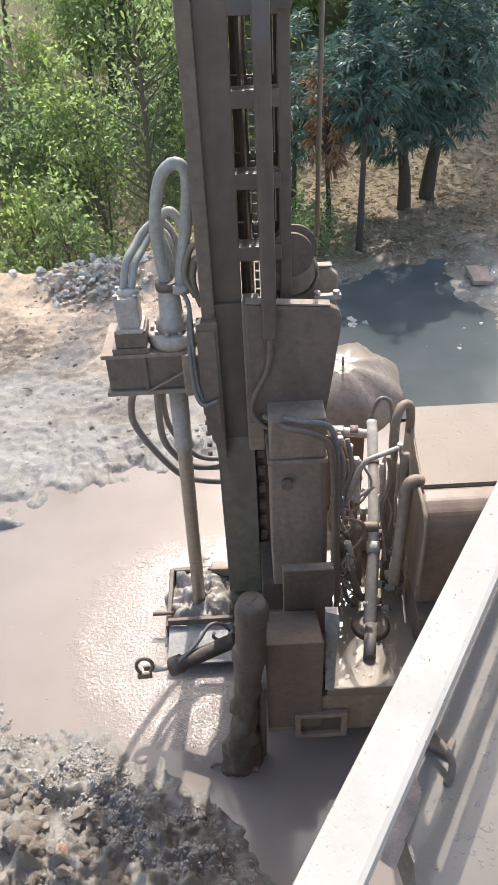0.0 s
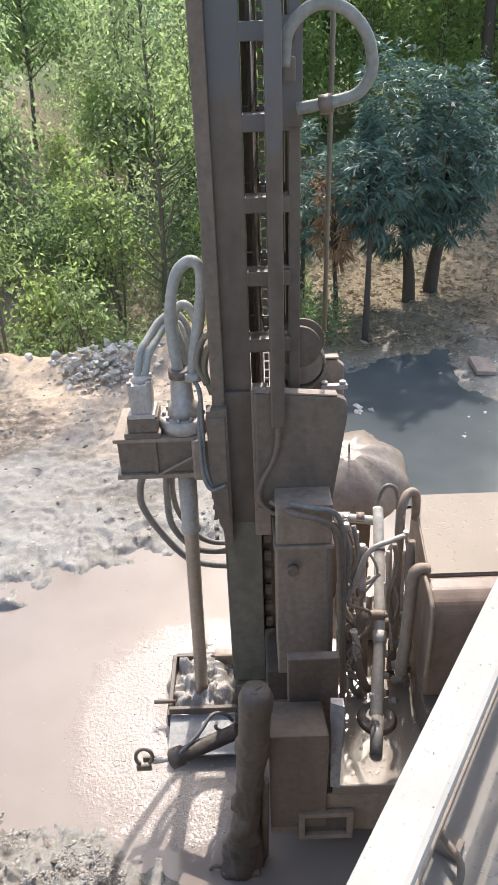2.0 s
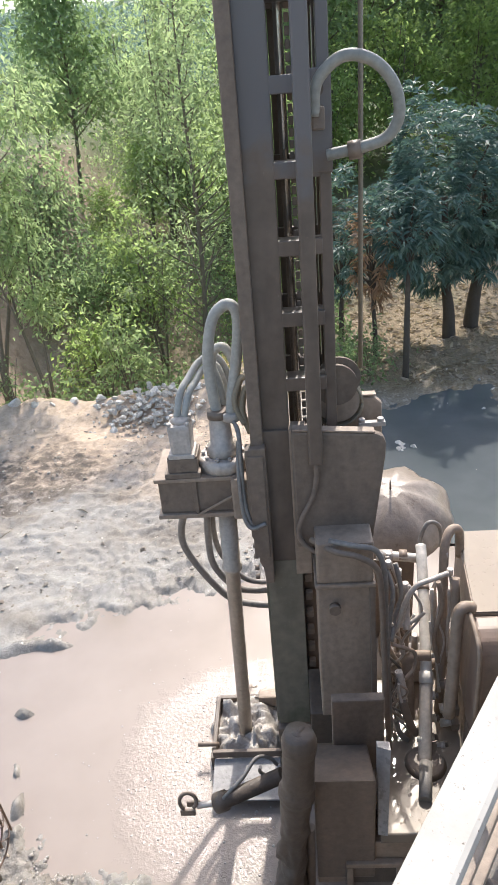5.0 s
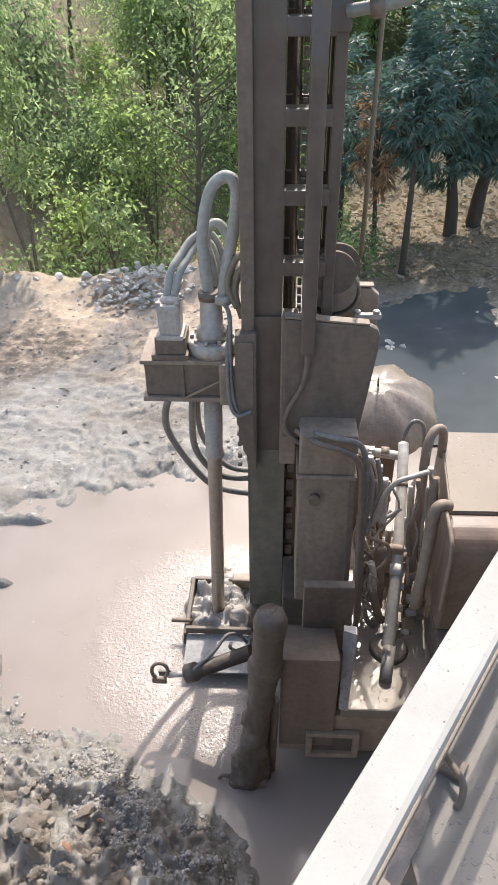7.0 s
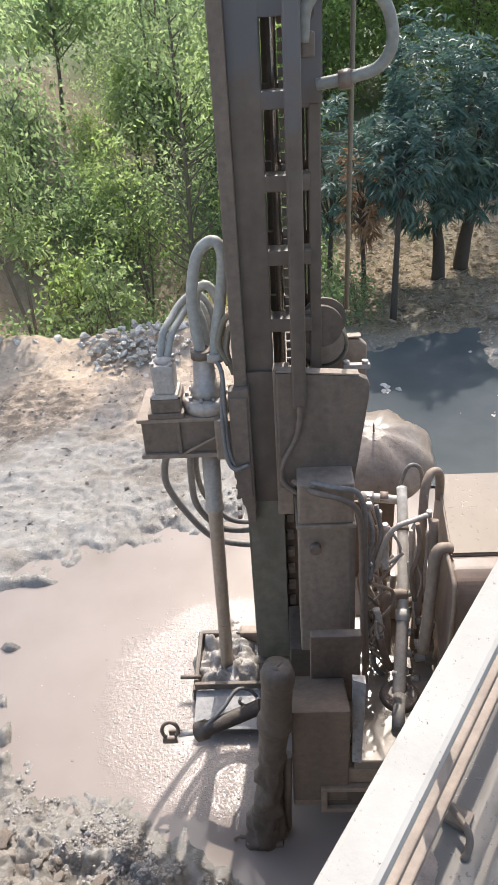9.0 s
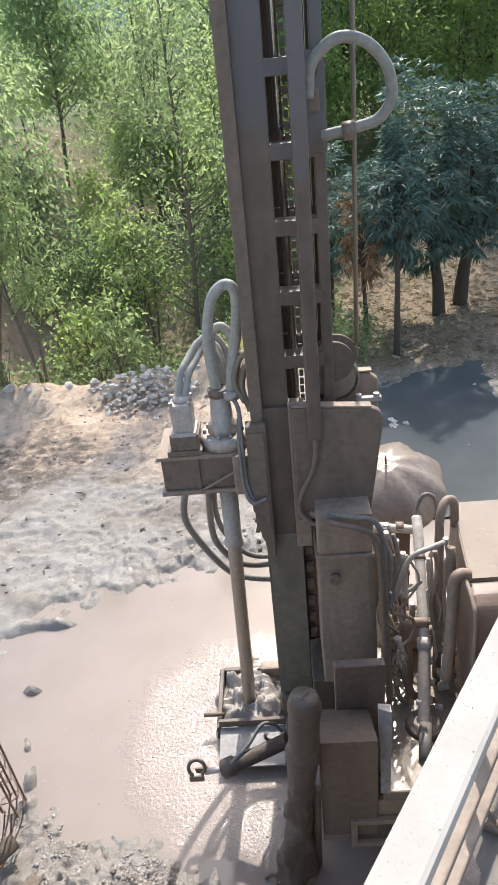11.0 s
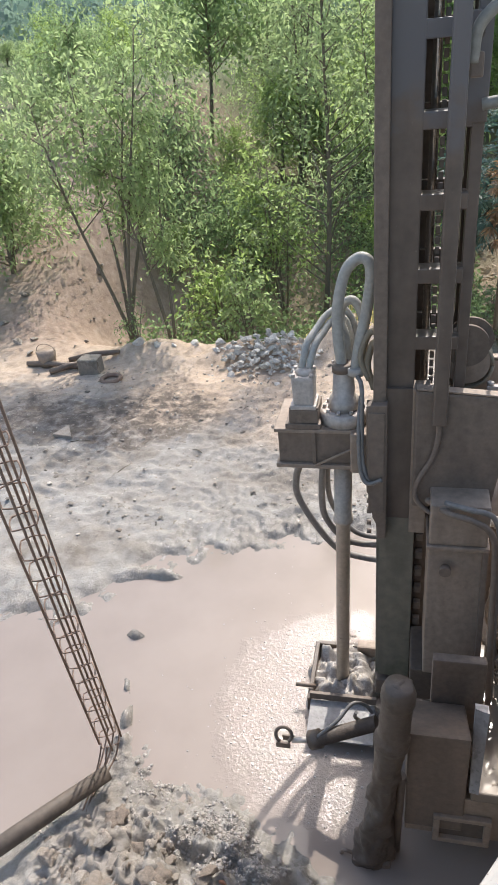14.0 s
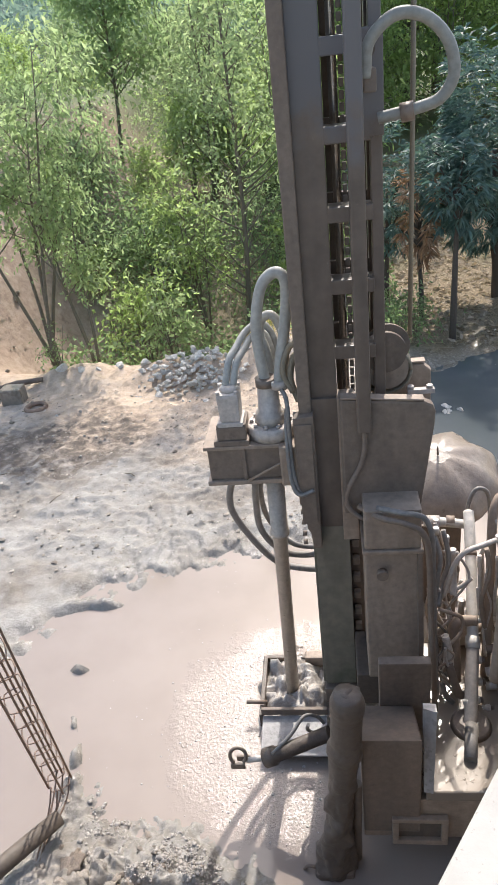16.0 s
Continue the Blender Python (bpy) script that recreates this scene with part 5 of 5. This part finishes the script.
cx, cy = np.random.uniform(-5.5, -0.3, 1500), np.random.uniform(5.6, 9.6, 1500)
keep = (height(cx, cy) > 0.02) & (vnoise(cx * 2 + 9, cy * 2, 3) > 0.5)
crumbs("dark_flakes", "flat dark flakes of broken crust on the mud flat", cx[keep], cy[keep], np.random.choice([0.014, 0.022, 0.034, 0.05], int(keep.sum()), p=[0.4, 0.35, 0.18, 0.07]), M_EARTHY_DARK, 0.22)
for k, (x, y, a, ln_) in enumerate(((-2.6, 7.1, 2.6, 0.17), (-3.4, 6.6, 1.1, 0.2), (-4.3, 7.3, 0.4, 0.26))):
    d_ = Vector((math.cos(a), math.sin(a), 0)) * ln_ / 2
    p0, p1 = Vector((x, y, 0)) - d_, Vector((x, y, 0)) + d_
    p0.z, p1.z = float(height(p0.x, p0.y)) + 0.012, float(height(p1.x, p1.y)) + 0.012
    tagged(part("stick", tube([p0, (p0 + p1) / 2 + Vector((0.01, 0.01, 0.012)), p1], [0.005, 0.006, 0.004], 6), M_BARK), "short brown stick lying on the mud flat", "stick", "sticks on the flat")
strewn("channel_stone", stone_meshes, [(1.5 + rs.gauss(0, 0.1), 8.5 + rs.gauss(0, 0.08), 0.005, rs.uniform(0.06, 0.13)) for k in range(6)] + [(rs.uniform(2.3, 4.4), rs.uniform(7.6, 11.0), 0.0, rs.choice([0.03, 0.04, 0.05, 0.06, 0.1])) for k in range(70)], None, "pale stone in the grey mud", "stone", "stones in the grey mud")
strewn("slope_stone", clod_meshes, [(rs.uniform(-9.5, -5.5), rs.uniform(10, 14), 0.02, rs.choice([0.04, 0.05, 0.07, 0.1, 0.16, 0.22])) for k in range(70)], None, "brown lump on the reddish slope", "clod", "lumps on the slope")
tagged(part("slab", prism([(3.35, 9.35), (3.62, 9.3), (3.68, 9.85), (3.38, 9.9)], max(0.0, float(height(3.5, 9.6))) + 0.02, max(0.0, float(height(3.5, 9.6))) + 0.09, 0.01, "z"), M_EARTHY), "flat pale slab lying in the mud", "slab")
tagged(part("tile_shard", prism([(-4.72, 7.35), (-4.42, 7.3), (-4.6, 7.62)], float(height(-4.6, 7.45)) + 0.01, float(height(-4.6, 7.45)) + 0.06, 0.006, "z"), M_CLOD), "triangular grey tile shard on the ground", "shard")

# ---- bucket, ring and boards on the far bank ----
def z_at(x, y):
    return float(height(x, y))


def bucket(x, y, mat):
    z = z_at(x, y) - 0.02
    e = thing("bucket", "battered grey metal bucket standing on the bank", "bucket", at=(x, y, z))
    b = tube([(x, y, z), (x, y, z + 0.27), (x, y, z + 0.285), (x, y, z + 0.27), (x, y, z + 0.03)], [0.13, 0.165, 0.172, 0.158, 0.12], 20)
    part("body", b, mat, e)
    part("bail", tube([(x + 0.165 * math.cos(a), y, z + 0.27 + 0.12 * math.sin(a)) for a in np.linspace(0, 3.14, 14)], 0.005, 6), M_DARK, e)
    return e


bucket(-5.95, 9.75, M_STEEL)
z = z_at(-5.05, 9.5)
tagged(part("crate", box(-5.22, -4.88, 9.36, 9.62, z - 0.03, z + 0.27, 0.02), M_CONC), "grey box beside burnt boards on the bank", "crate")
z = z_at(-4.62, 9.2)
tagged(part("tyre_ring", tube([(-4.6 + 0.15 * math.cos(a), 9.2 + 0.15 * math.sin(a), z + 0.03) for a in np.linspace(0, 6.2832, 29)], 0.035, 8), M_RUST), "rusty ring lying on the ground", "ring")
for a0, a1 in (((-6.3, 9.7), (-5.3, 9.55)), ((-5.6, 9.85), (-4.7, 9.9)), ((-5.7, 9.3), (-5.2, 9.75))):
    p0, p1 = Vector((*a0, z_at(*a0) + 0.05)), Vector((*a1, z_at(*a1) + 0.05))
    tagged(part("charred_board", tube([p0, (p0 + p1) / 2 + Vector((0, 0, 0.03)), p1], [0.05, 0.055, 0.04], 5), M_DARK), "charred board lying on the bank", "board", "charred boards")

# ---- plants ----
def leaf_quads(cen, direc, length, width, droop=0.25):
    """Folded leaves: one quad each, standing at cen and pointing along direc."""
    n = len(cen)
    d = direc / np.linalg.norm(direc, axis=1, keepdims=True)
    up = np.random.normal(size=(n, 3))
    s = np.cross(d, up)
    s /= np.linalg.norm(s, axis=1, keepdims=True)
    l, w = np.asarray(length).reshape(-1, 1), np.asarray(width).reshape(-1, 1)
    midp = cen + d * l * 0.45
    nrm = np.cross(s, d)
    tip = cen + d * l + np.array([0, 0, -1.0]) * l * droop
    v = np.stack([cen, midp + s * w * 0.5 + nrm * w * 0.15, tip, midp - s * w * 0.5 + nrm * w * 0.15], 1).reshape(-1, 3)
    return v


def leaves_mesh(name, v, mat):
    me = fast_mesh(name, v, np.arange(len(v)).reshape(-1, 4))
    me.materials.append(mat)
    return me


def tree(name, label, base, ht, spread, n_limbs, n_leaves, leaf, mat, lean=(0, 0), stems=1, first=0.25, seed=0, trunk_r=0.05, hang=0.35, clump=0.16, category="tree", group="", bark=None):
    """A tapered, slightly crooked trunk or several, limbs and twigs, and a crown of single leaves round the twigs."""
    rr = random.Random(seed)
    np.random.seed(seed)
    e = thing(name, label, category, group, at=base)
    wood = bmesh.new()
    seats, away = [], []
    B = Vector(base)
    for s in range(stems):
        out = Vector((rr.uniform(-1, 1), rr.uniform(-1, 1), 0)) * (0.28 if stems > 1 else 0.03) * ht * 0.6
        h = ht * rr.uniform(0.8, 1.0) if stems > 1 else ht
        pts = [B + Vector((lean[0] * f + out.x * f + 0.03 * ht * math.sin(f * 5 + s) * 0.4, lean[1] * f + out.y * f + 0.02 * ht * math.cos(f * 4 + s) * 0.4, h * f - (0.1 if f == 0 else 0))) for f in np.linspace(0, 1, 9)]
        r0 = trunk_r * (0.75 if stems > 1 else 1)
        tube(pts, [r0 * (1 - 0.88 * f) + 0.003 for f in np.linspace(0, 1, 9)], 8, wood)
        for k in range(max(3, n_limbs // stems)):
            f = first + (1 - first) * (k + rr.random()) / max(3, n_limbs // stems)
            f = min(f, 0.98)
            i = min(int(f * 8), 7)
            p = pts[i].lerp(pts[i + 1], f * 8 - i)
            a = rr.uniform(0, 6.28)
            ln = spread * (1.08 - 0.75 * f) * rr.uniform(0.6, 1.2)
            rise = rr.uniform(0.35, 1.0)
            d = Vector((math.cos(a), math.sin(a), rise)).normalized()
            q = [p, p + d * ln * 0.4, p + d * ln * 0.75 + Vector((0, 0, 0.06 * ln)), p + d * ln + Vector((0, 0, -0.08 * ln))]
            tube(q, [r0 * 0.4 * (1 - 0.6 * f) + 0.002, r0 * 0.28 * (1 - 0.6 * f) + 0.002, 0.004, 0.002], 5, wood, False)
            for w in range(5):
                g = 0.3 + 0.7 * rr.random()
                b0 = q[0].lerp(q[3], g)
                td = (d + Vector((rr.gauss(0, 0.7), rr.gauss(0, 0.7), rr.gauss(0, 0.5)))).normalized()
                t1 = b0 + td * ln * 0.35
                tube([b0, t1], [0.004, 0.0015], 3, wood, False)
                for z_ in (0.35, 0.7, 1.0):
                    seats.append(b0.lerp(t1, z_))
                    away.append(td)
            seats.append(q[3])
            away.append(d)
    part("trunk", wood, bark or M_BARK, e)
    seats, away = np.array([tuple(s) for s in seats]), np.array([tuple(s) for s in away])
    pick = np.random.randint(0, len(seats), n_leaves)
    cen = seats[pick] + np.random.normal(size=(n_leaves, 3)) * clump * np.random.rand(n_leaves, 1) * 1.6
    direc = away[pick] * 0.6 + np.random.normal(size=(n_leaves, 3)) * 0.7 + np.array([0, 0, -hang])
    ln = leaf * np.random.uniform(0.6, 1.25, n_leaves)
    part("crown", leaves_mesh("crown", leaf_quads(cen, direc, ln, ln * 0.42), mat), mat, e)
    return e


def put_at(x, y, s=1.0, a=0.0):
    return Matrix.Translation((x, y, z_at(x, y) - 0.03)) @ Matrix.Rotation(a, 4, "Z") @ Matrix.Scale(s, 4)


def zb(x, y):
    return (x, y, z_at(x, y) - 0.03)


tree("tall_tree", "slender tall tree with light green leaves in the gully", zb(-1.75, 13.6), 7.6, 1.9, 46, 6000, 0.105, L_LIGHT, (0.35, 0), 1, 0.12, 1, 0.055, clump=0.2)
tree("tall_tree", "dark-stemmed tree beside the bare clearing", zb(-5.9, 21.5), 5.7, 2.0, 54, 6200, 0.19, L_MID, (0.3, 0), 1, 0.3, 2, 0.06, clump=0.42)
tree("thin_tree", "young many-stemmed tree with drooping green leaves on the bank", zb(-4.88, 10.9), 5.1, 1.6, 52, 6200, 0.10, L_LIGHT, (0.1, 0.3), 5, 0.5, 3, 0.05, 0.6, 0.17)
tree("thin_tree", "young thin tree with hanging leaves beside the bank", zb(-4.15, 10.95), 3.9, 1.1, 30, 2800, 0.10, L_LIGHT, (-0.1, 0.2), 3, 0.42, 4, 0.04, 0.6, 0.15)
tree("tall_tree", "leafy light green tree on the slope", zb(-8.0, 12.7), 2.7, 1.7, 46, 7500, 0.12, L_LIGHT, (0.3, 0), 4, 0.02, 5, 0.05, clump=0.34)
tree("shrub", "bright yellow-green leafy shrub in the gully", zb(-3.5, 12.2), 2.3, 1.2, 26, 950, 0.125, L_BRIGHT, (0.2, 0), 4, 0.35, 7, 0.03, 0.2, 0.16, "shrub")
tree("shrub", "bright yellow-green leafy shrub beside the tall tree", zb(-2.7, 14.3), 3.4, 1.6, 30, 1900, 0.115, L_BRIGHT, (0, 0), 4, 0.3, 8, 0.03, 0.2, 0.2, "shrub")
tree("shrub", "small green shrub rising behind the stone heap", zb(-2.75, 11.4), 1.7, 0.75, 20, 800, 0.12, L_LIGHT, (0, 0), 4, 0.3, 9, 0.02, 0.3, 0.13, "shrub")
tree("shrub", "thin twiggy shrub on the lip of the bank", zb(-4.5, 10.3), 0.9, 0.35, 14, 140, 0.06, L_MID, (0, 0), 5, 0.3, 10, 0.012, 0.3, 0.1, "shrub")
for bx, by, bh, sd_ in ((-4.9, 16.2, 2.0, 71), (-5.7, 17.6, 2.2, 72), (-3.9, 15.4, 1.7, 73)):
    tree("shrub", "dark green leafy shrub in the shade of the gully", zb(bx, by), bh, 1.5, 30, 1900, 0.12, L_MID, (0, 0), 5, 0.08, sd_, 0.03, 0.3, 0.26, "shrub", "shrubs in the gully")
proto = [tree("background_tree", "leafy tree in the wood behind the site", zb(2.2, 31), 2.9, 2.0, 40, 4200, 0.2, L_LIGHT, (0, 0), 2, 0.12, 31, 0.1, clump=0.35, group="background trees"),
         tree("background_tree", "dense green tree in the wood behind the site", zb(0.8, 22.5), 7.5, 3.0, 42, 5600, 0.2, L_MID, (0, 0), 1, 0.1, 32, 0.12, clump=0.38, group="background trees"),
         tree("background_shrub", "sunlit yellow-green shrub in the wood", zb(-0.5, 17.5), 3.6, 2.0, 30, 4400, 0.14, L_BRIGHT, (0, 0), 4, 0.12, 33, 0.05, clump=0.3, category="shrub", group="background shrubs")]
slim = tree("slim_tree", "slim light green tree on the far side of the gully", zb(-2.9, 18.6), 6.0, 1.7, 42, 4200, 0.115, L_LIGHT, (0.1, 0), 2, 0.12, 61, 0.06, clump=0.22, group="slim trees")
slim2 = tree("slim_tree", "slim green tree on the far side of the gully", zb(-8.6, 18.6), 2.6, 1.7, 42, 4200, 0.115, L_MID, (-0.1, 0), 2, 0.1, 62, 0.06, clump=0.24, group="slim trees")
for k, (x, y, s) in enumerate(((-3.0, 20.5, 0.88), (-9.6, 18.2, 0.5), (-10.8, 20.5, 0.26), (-2.2, 19.6, 0.88), (-7.6, 24, 0.5), (-8.9, 22.5, 0.4), (-4.6, 23.5, 0.85), (-12.2, 22, 0.38), (-0.7, 16.5, 0.85), (-9.9, 16, 0.45))):
    copy_thing((slim, slim2)[k % 2], put_at(x, y, s, k * 1.3))
rs = random.Random(8)
for k in range(34):
    y = rs.uniform(24, 46)
    x = rs.uniform(-0.75, 0.75) * y
    if x / y < -0.06:
        continue
    copy_thing(proto[k % 2], put_at(x, y, rs.uniform(1.0, 1.45), rs.uniform(0, 6)))
for k in range(40):
    y = rs.uniform(32, 62)
    x = rs.uniform(-0.72, -0.05) * y
    low = 0.42 if x / y < -0.24 else 1
    copy_thing(proto[k % 2], put_at(x, y, rs.uniform(0.5, 0.8) * (0.66 if k % 2 else 1) * low, rs.uniform(0, 6)))
for x, y, s in ((-16, 38, 0.5), (-12.5, 40, 0.75), (-9.5, 36, 0.8), (-19, 42, 0.45), (-6.5, 38, 0.9), (-22, 40, 0.4), (-4.5, 33, 1.0), (-13.5, 33, 0.5), (-17, 33, 0.4)):
    copy_thing(proto[0], put_at(x, y, s, rs.uniform(0, 6)))
for x, y, s in ((1.4, 21, 1.0), (3.4, 21.5, 1.1), (5.6, 22, 1.1), (-0.6, 20, 1.1), (-3.4, 19, 0.7), (8.2, 21, 1.2), (10.5, 20, 1.0), (-9.8, 14.5, 0.6), (-11.5, 17, 0.7), (-0.4, 14.6, 0.6), (-5.3, 15.4, 0.36), (-4.3, 14.4, 0.3), (-6.4, 16.6, 0.34), (-3.7, 16.2, 0.45), (-4.6, 18.6, 0.45), (-6.0, 18.6, 0.3), (-7.4, 24.5, 0.5), (-10, 26, 0.6), (-13, 27, 0.6)):
    copy_thing(proto[2], put_at(x, y, s, rs.uniform(0, 6)))
for x, y, s in ((-0.2, 22, 1.0), (2.6, 24, 1.1), (5.2, 25, 1.2), (8.3, 25, 1.1), (11.5, 24, 1.0), (-3.0, 25, 0.9), (-1.6, 28, 1.1), (4, 28, 1.3), (8, 29, 1.35), (12, 27, 1.3), (1.2, 29, 1.3)):
    copy_thing(proto[1 if s > 1 else 0], put_at(x, y, s, rs.uniform(0, 6)))
for b0, ln, r in (((6.4, 20.5, 0), (-0.3, 0.3), 0.2), ((7.0, 20, 0), (0.8, 0.3), 0.2)):
    tree("dark_tree", "tall dark-stemmed forking tree behind the mango trees", zb(b0[0], b0[1]), 9.0, 3.2, 34, 5000, 0.2, L_MID, ln, 1, 0.5, int(b0[0] * 10), r, clump=0.4, bark=M_BARK_DARK)


def mango(label, base, ht, rx, rz, n_ros, seed, tr=0.09, lean=(0, 0), bare=1.2, dead=0):
    """A mango tree: dark stem, and a dome of drooping rosettes of long narrow leaves."""
    np.random.seed(seed)
    rr = random.Random(seed)
    e = thing("mango_tree", label, "tree", "mango trees", at=base)
    B = Vector(base)
    wood = bmesh.new()
    crown_c = B + Vector((lean[0], lean[1], bare + rz))
    pts = [B + Vector((0, 0, -0.1)), B + Vector((lean[0] * 0.2, lean[1] * 0.2, bare * 0.5)), B + Vector((lean[0] * 0.6, lean[1] * 0.6, bare)), crown_c]
    tube(curve(pts, 4), [tr * (1 - 0.05 * k) for k in range(13)], 9, wood)
    dirs = np.random.normal(size=(n_ros, 3))
    dirs /= np.linalg.norm(dirs, axis=1, keepdims=True)
    rad = np.random.uniform(0.55, 1.0, (n_ros, 1)) ** 0.6 * (1 + 0.18 * np.sin(dirs[:, :1] * 6 + seed) + 0.14 * np.cos(dirs[:, 2:] * 7))
    seat = np.array(tuple(crown_c)) + dirs * rad * np.array([rx, rx, rz])
    for k in range(14):
        p = Vector(seat[k])
        s0 = pts[2].lerp(crown_c, rr.random() * 0.6)
        tube([s0, s0.lerp(p, 0.5) + Vector((0, 0, 0.1)), p], [tr * 0.45, tr * 0.25, 0.008], 6, wood, False)
    part("trunk", wood, M_BARK_DARK, e)
    K = 11
    cen = np.repeat(seat, K, 0) + np.random.normal(size=(n_ros * K, 3)) * 0.02
    az = np.random.rand(n_ros * K) * 6.283
    out = np.repeat(dirs, K, 0)
    direc = np.stack([np.cos(az), np.sin(az), np.random.uniform(-0.5, 0.5, n_ros * K)], 1) + out * 0.7
    ln = np.random.uniform(0.14, 0.24, n_ros * K)
    v = leaf_quads(cen, direc, ln, ln * 0.19, 0.32)
    if dead:
        m = np.repeat((np.abs(seat[:, 0] - B.x + 0.1) < 0.27) & (seat[:, 2] < crown_c.z + 0.45), K * 4)
        part("dead_leaves", leaves_mesh("dead_leaves", v[m], L_DEAD), L_DEAD, e, "withered brown leaves")
        v = v[~m]
    part("crown", leaves_mesh("crown", v, L_MANGO), L_MANGO, e)
    return e


mango("large dark blue-green mango tree over the grey water", zb(3.0, 12.5), 4, 1.3, 1.4, 950, 41, 0.13, (-0.25, -0.2), 1.15)
mango("mango tree with a leaning dark stem", zb(3.5, 13.0), 4, 0.85, 1.1, 330, 42, 0.15, (0.25, 0.1), 1.2)
mango("small mango tree with drooping leaves", zb(1.93, 10.85), 3, 0.55, 0.6, 130, 43, 0.06, (0.05, 0.3), 1.75)
mango("thin mango tree partly withered brown", zb(1.55, 11.7), 3, 0.5, 0.8, 120, 44, 0.05, (-0.1, 0.1), 1.2, dead=1)
mango("thin mango tree beside the mast line", zb(1.05, 13.0), 3, 0.7, 1.0, 150, 45, 0.06, (0.05, 0.2), 0.9)
tree("shrub", "low leafy weeds at the water's edge", zb(1.35, 11.0), 0.8, 0.5, 16, 400, 0.09, L_MID, (0, 0), 5, 0.1, 51, 0.01, 0.2, 0.14, "shrub")
tree("shrub", "low leafy weeds below the thin trees", zb(1.0, 10.6), 0.7, 0.5, 16, 300, 0.09, L_MID, (0, 0), 5, 0.1, 52, 0.01, 0.2, 0.14, "shrub")

# undergrowth, dry grass and fallen leaves
np.random.seed(9)


def scatter(n, x0, x1, y0, y1, keep):
    x, y = np.random.uniform(x0, x1, n), np.random.uniform(y0, y1, n)
    m = keep(x, y) > np.random.rand(n)
    x, y = x[m], y[m]
    return np.stack([x, y, height(x, y)], 1)


g = scatter(30000, -5, 1.2, 10.5, 18, lambda x, y: vnoise(x * 1.1, y * 1.1) ** 1.5 * 1.1)
dirs = np.random.normal(size=(len(g), 3)) * 0.6 + np.array([0, 0, 0.8])
g[:, 2] += np.random.rand(len(g)) ** 2 * 0.55
ln = np.random.uniform(0.06, 0.14, len(g))
tagged(part("undergrowth", leaves_mesh("undergrowth", leaf_quads(g, dirs, ln, ln * 0.5), L_MID), L_MID), "low green weeds covering the gully", "undergrowth", kind="stuff")
g = scatter(9000, -2.2, 0.6, 10.2, 13, lambda x, y: bump2(x, y, -0.8, 11.4, 0.7, 0.9))
dirs = np.random.normal(size=(len(g), 3)) * 0.35 + np.array([0, 0, 1.0])
ln = np.random.uniform(0.1, 0.3, len(g))
tagged(part("dry_grass", leaves_mesh("dry_grass", leaf_quads(g, dirs, ln, ln * 0.06), L_GRASS), L_GRASS), "dry straw-coloured grass on the bank", "grass", kind="stuff")
g = scatter(16000, 0.6, 9, 10.6, 20, lambda x, y: 0.3 + 0.7 * vnoise(x * 2, y * 2))
g[:, 2] += 0.01
dirs = np.random.normal(size=(len(g), 3)) * np.array([1, 1, 0.2])
ln = np.random.uniform(0.07, 0.17, len(g))
tagged(part("fallen_leaves", leaves_mesh("fallen_leaves", leaf_quads(g, dirs, ln, ln * 0.4, 0.0), L_LITTER), L_LITTER), "dry brown leaves scattered below the mango trees", "leaves", kind="stuff")
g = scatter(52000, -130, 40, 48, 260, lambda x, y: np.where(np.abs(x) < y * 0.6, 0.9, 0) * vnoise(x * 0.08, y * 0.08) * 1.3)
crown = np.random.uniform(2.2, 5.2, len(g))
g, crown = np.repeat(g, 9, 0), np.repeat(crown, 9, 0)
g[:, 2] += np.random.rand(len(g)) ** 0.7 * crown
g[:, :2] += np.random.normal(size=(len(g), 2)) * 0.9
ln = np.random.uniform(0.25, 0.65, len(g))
tagged(part("far_woods", leaves_mesh("far_woods", leaf_quads(g, np.random.normal(size=g.shape), ln, ln * 0.8), L_FAR), L_FAR), "green woods on the far hill, haze put into the leaf colour", "woods", kind="stuff")


def house(az, dist, w, hgt):
    x, y = dist * math.sin(radians(az)), dist * math.cos(radians(az))
    z = z_at(x, y)
    e = thing("house", "small pale house with a sheet roof on the far hill", "house", "houses on the hill", at=(x, y, z))
    part("wall", box(x - w / 2, x + w / 2, y - 3, y + 3, z - 1, z + hgt, 0.05), M_WHITE, e)
    part("roof", prism([(x - w / 2 - 0.5, z + hgt), (x + w / 2 + 0.5, z + hgt), (x + w / 2 + 0.5, z + hgt + 0.15), (x, z + hgt + 0.8), (x - w / 2 - 0.5, z + hgt + 0.15)], y - 3.5, y + 3.5, 0.02), M_PALE, e)
    for k in (-1, 1):
        part("window", box(x + k * w / 4 - 0.5, x + k * w / 4 + 0.5, y - 3.06, y - 2.98, z + hgt * 0.35, z + hgt * 0.75, 0.02), M_DARK, e)


for az, dist, w, hgt in ((-20.9, 215, 5, 2.2), (-28.6, 170, 3.2, 1.6), (-26.8, 180, 3.6, 1.6), (-23.6, 235, 5, 2.2), (-25.2, 240, 5, 2.2), (-19.0, 240, 6, 2.6)):
    house(az, dist, w, hgt)
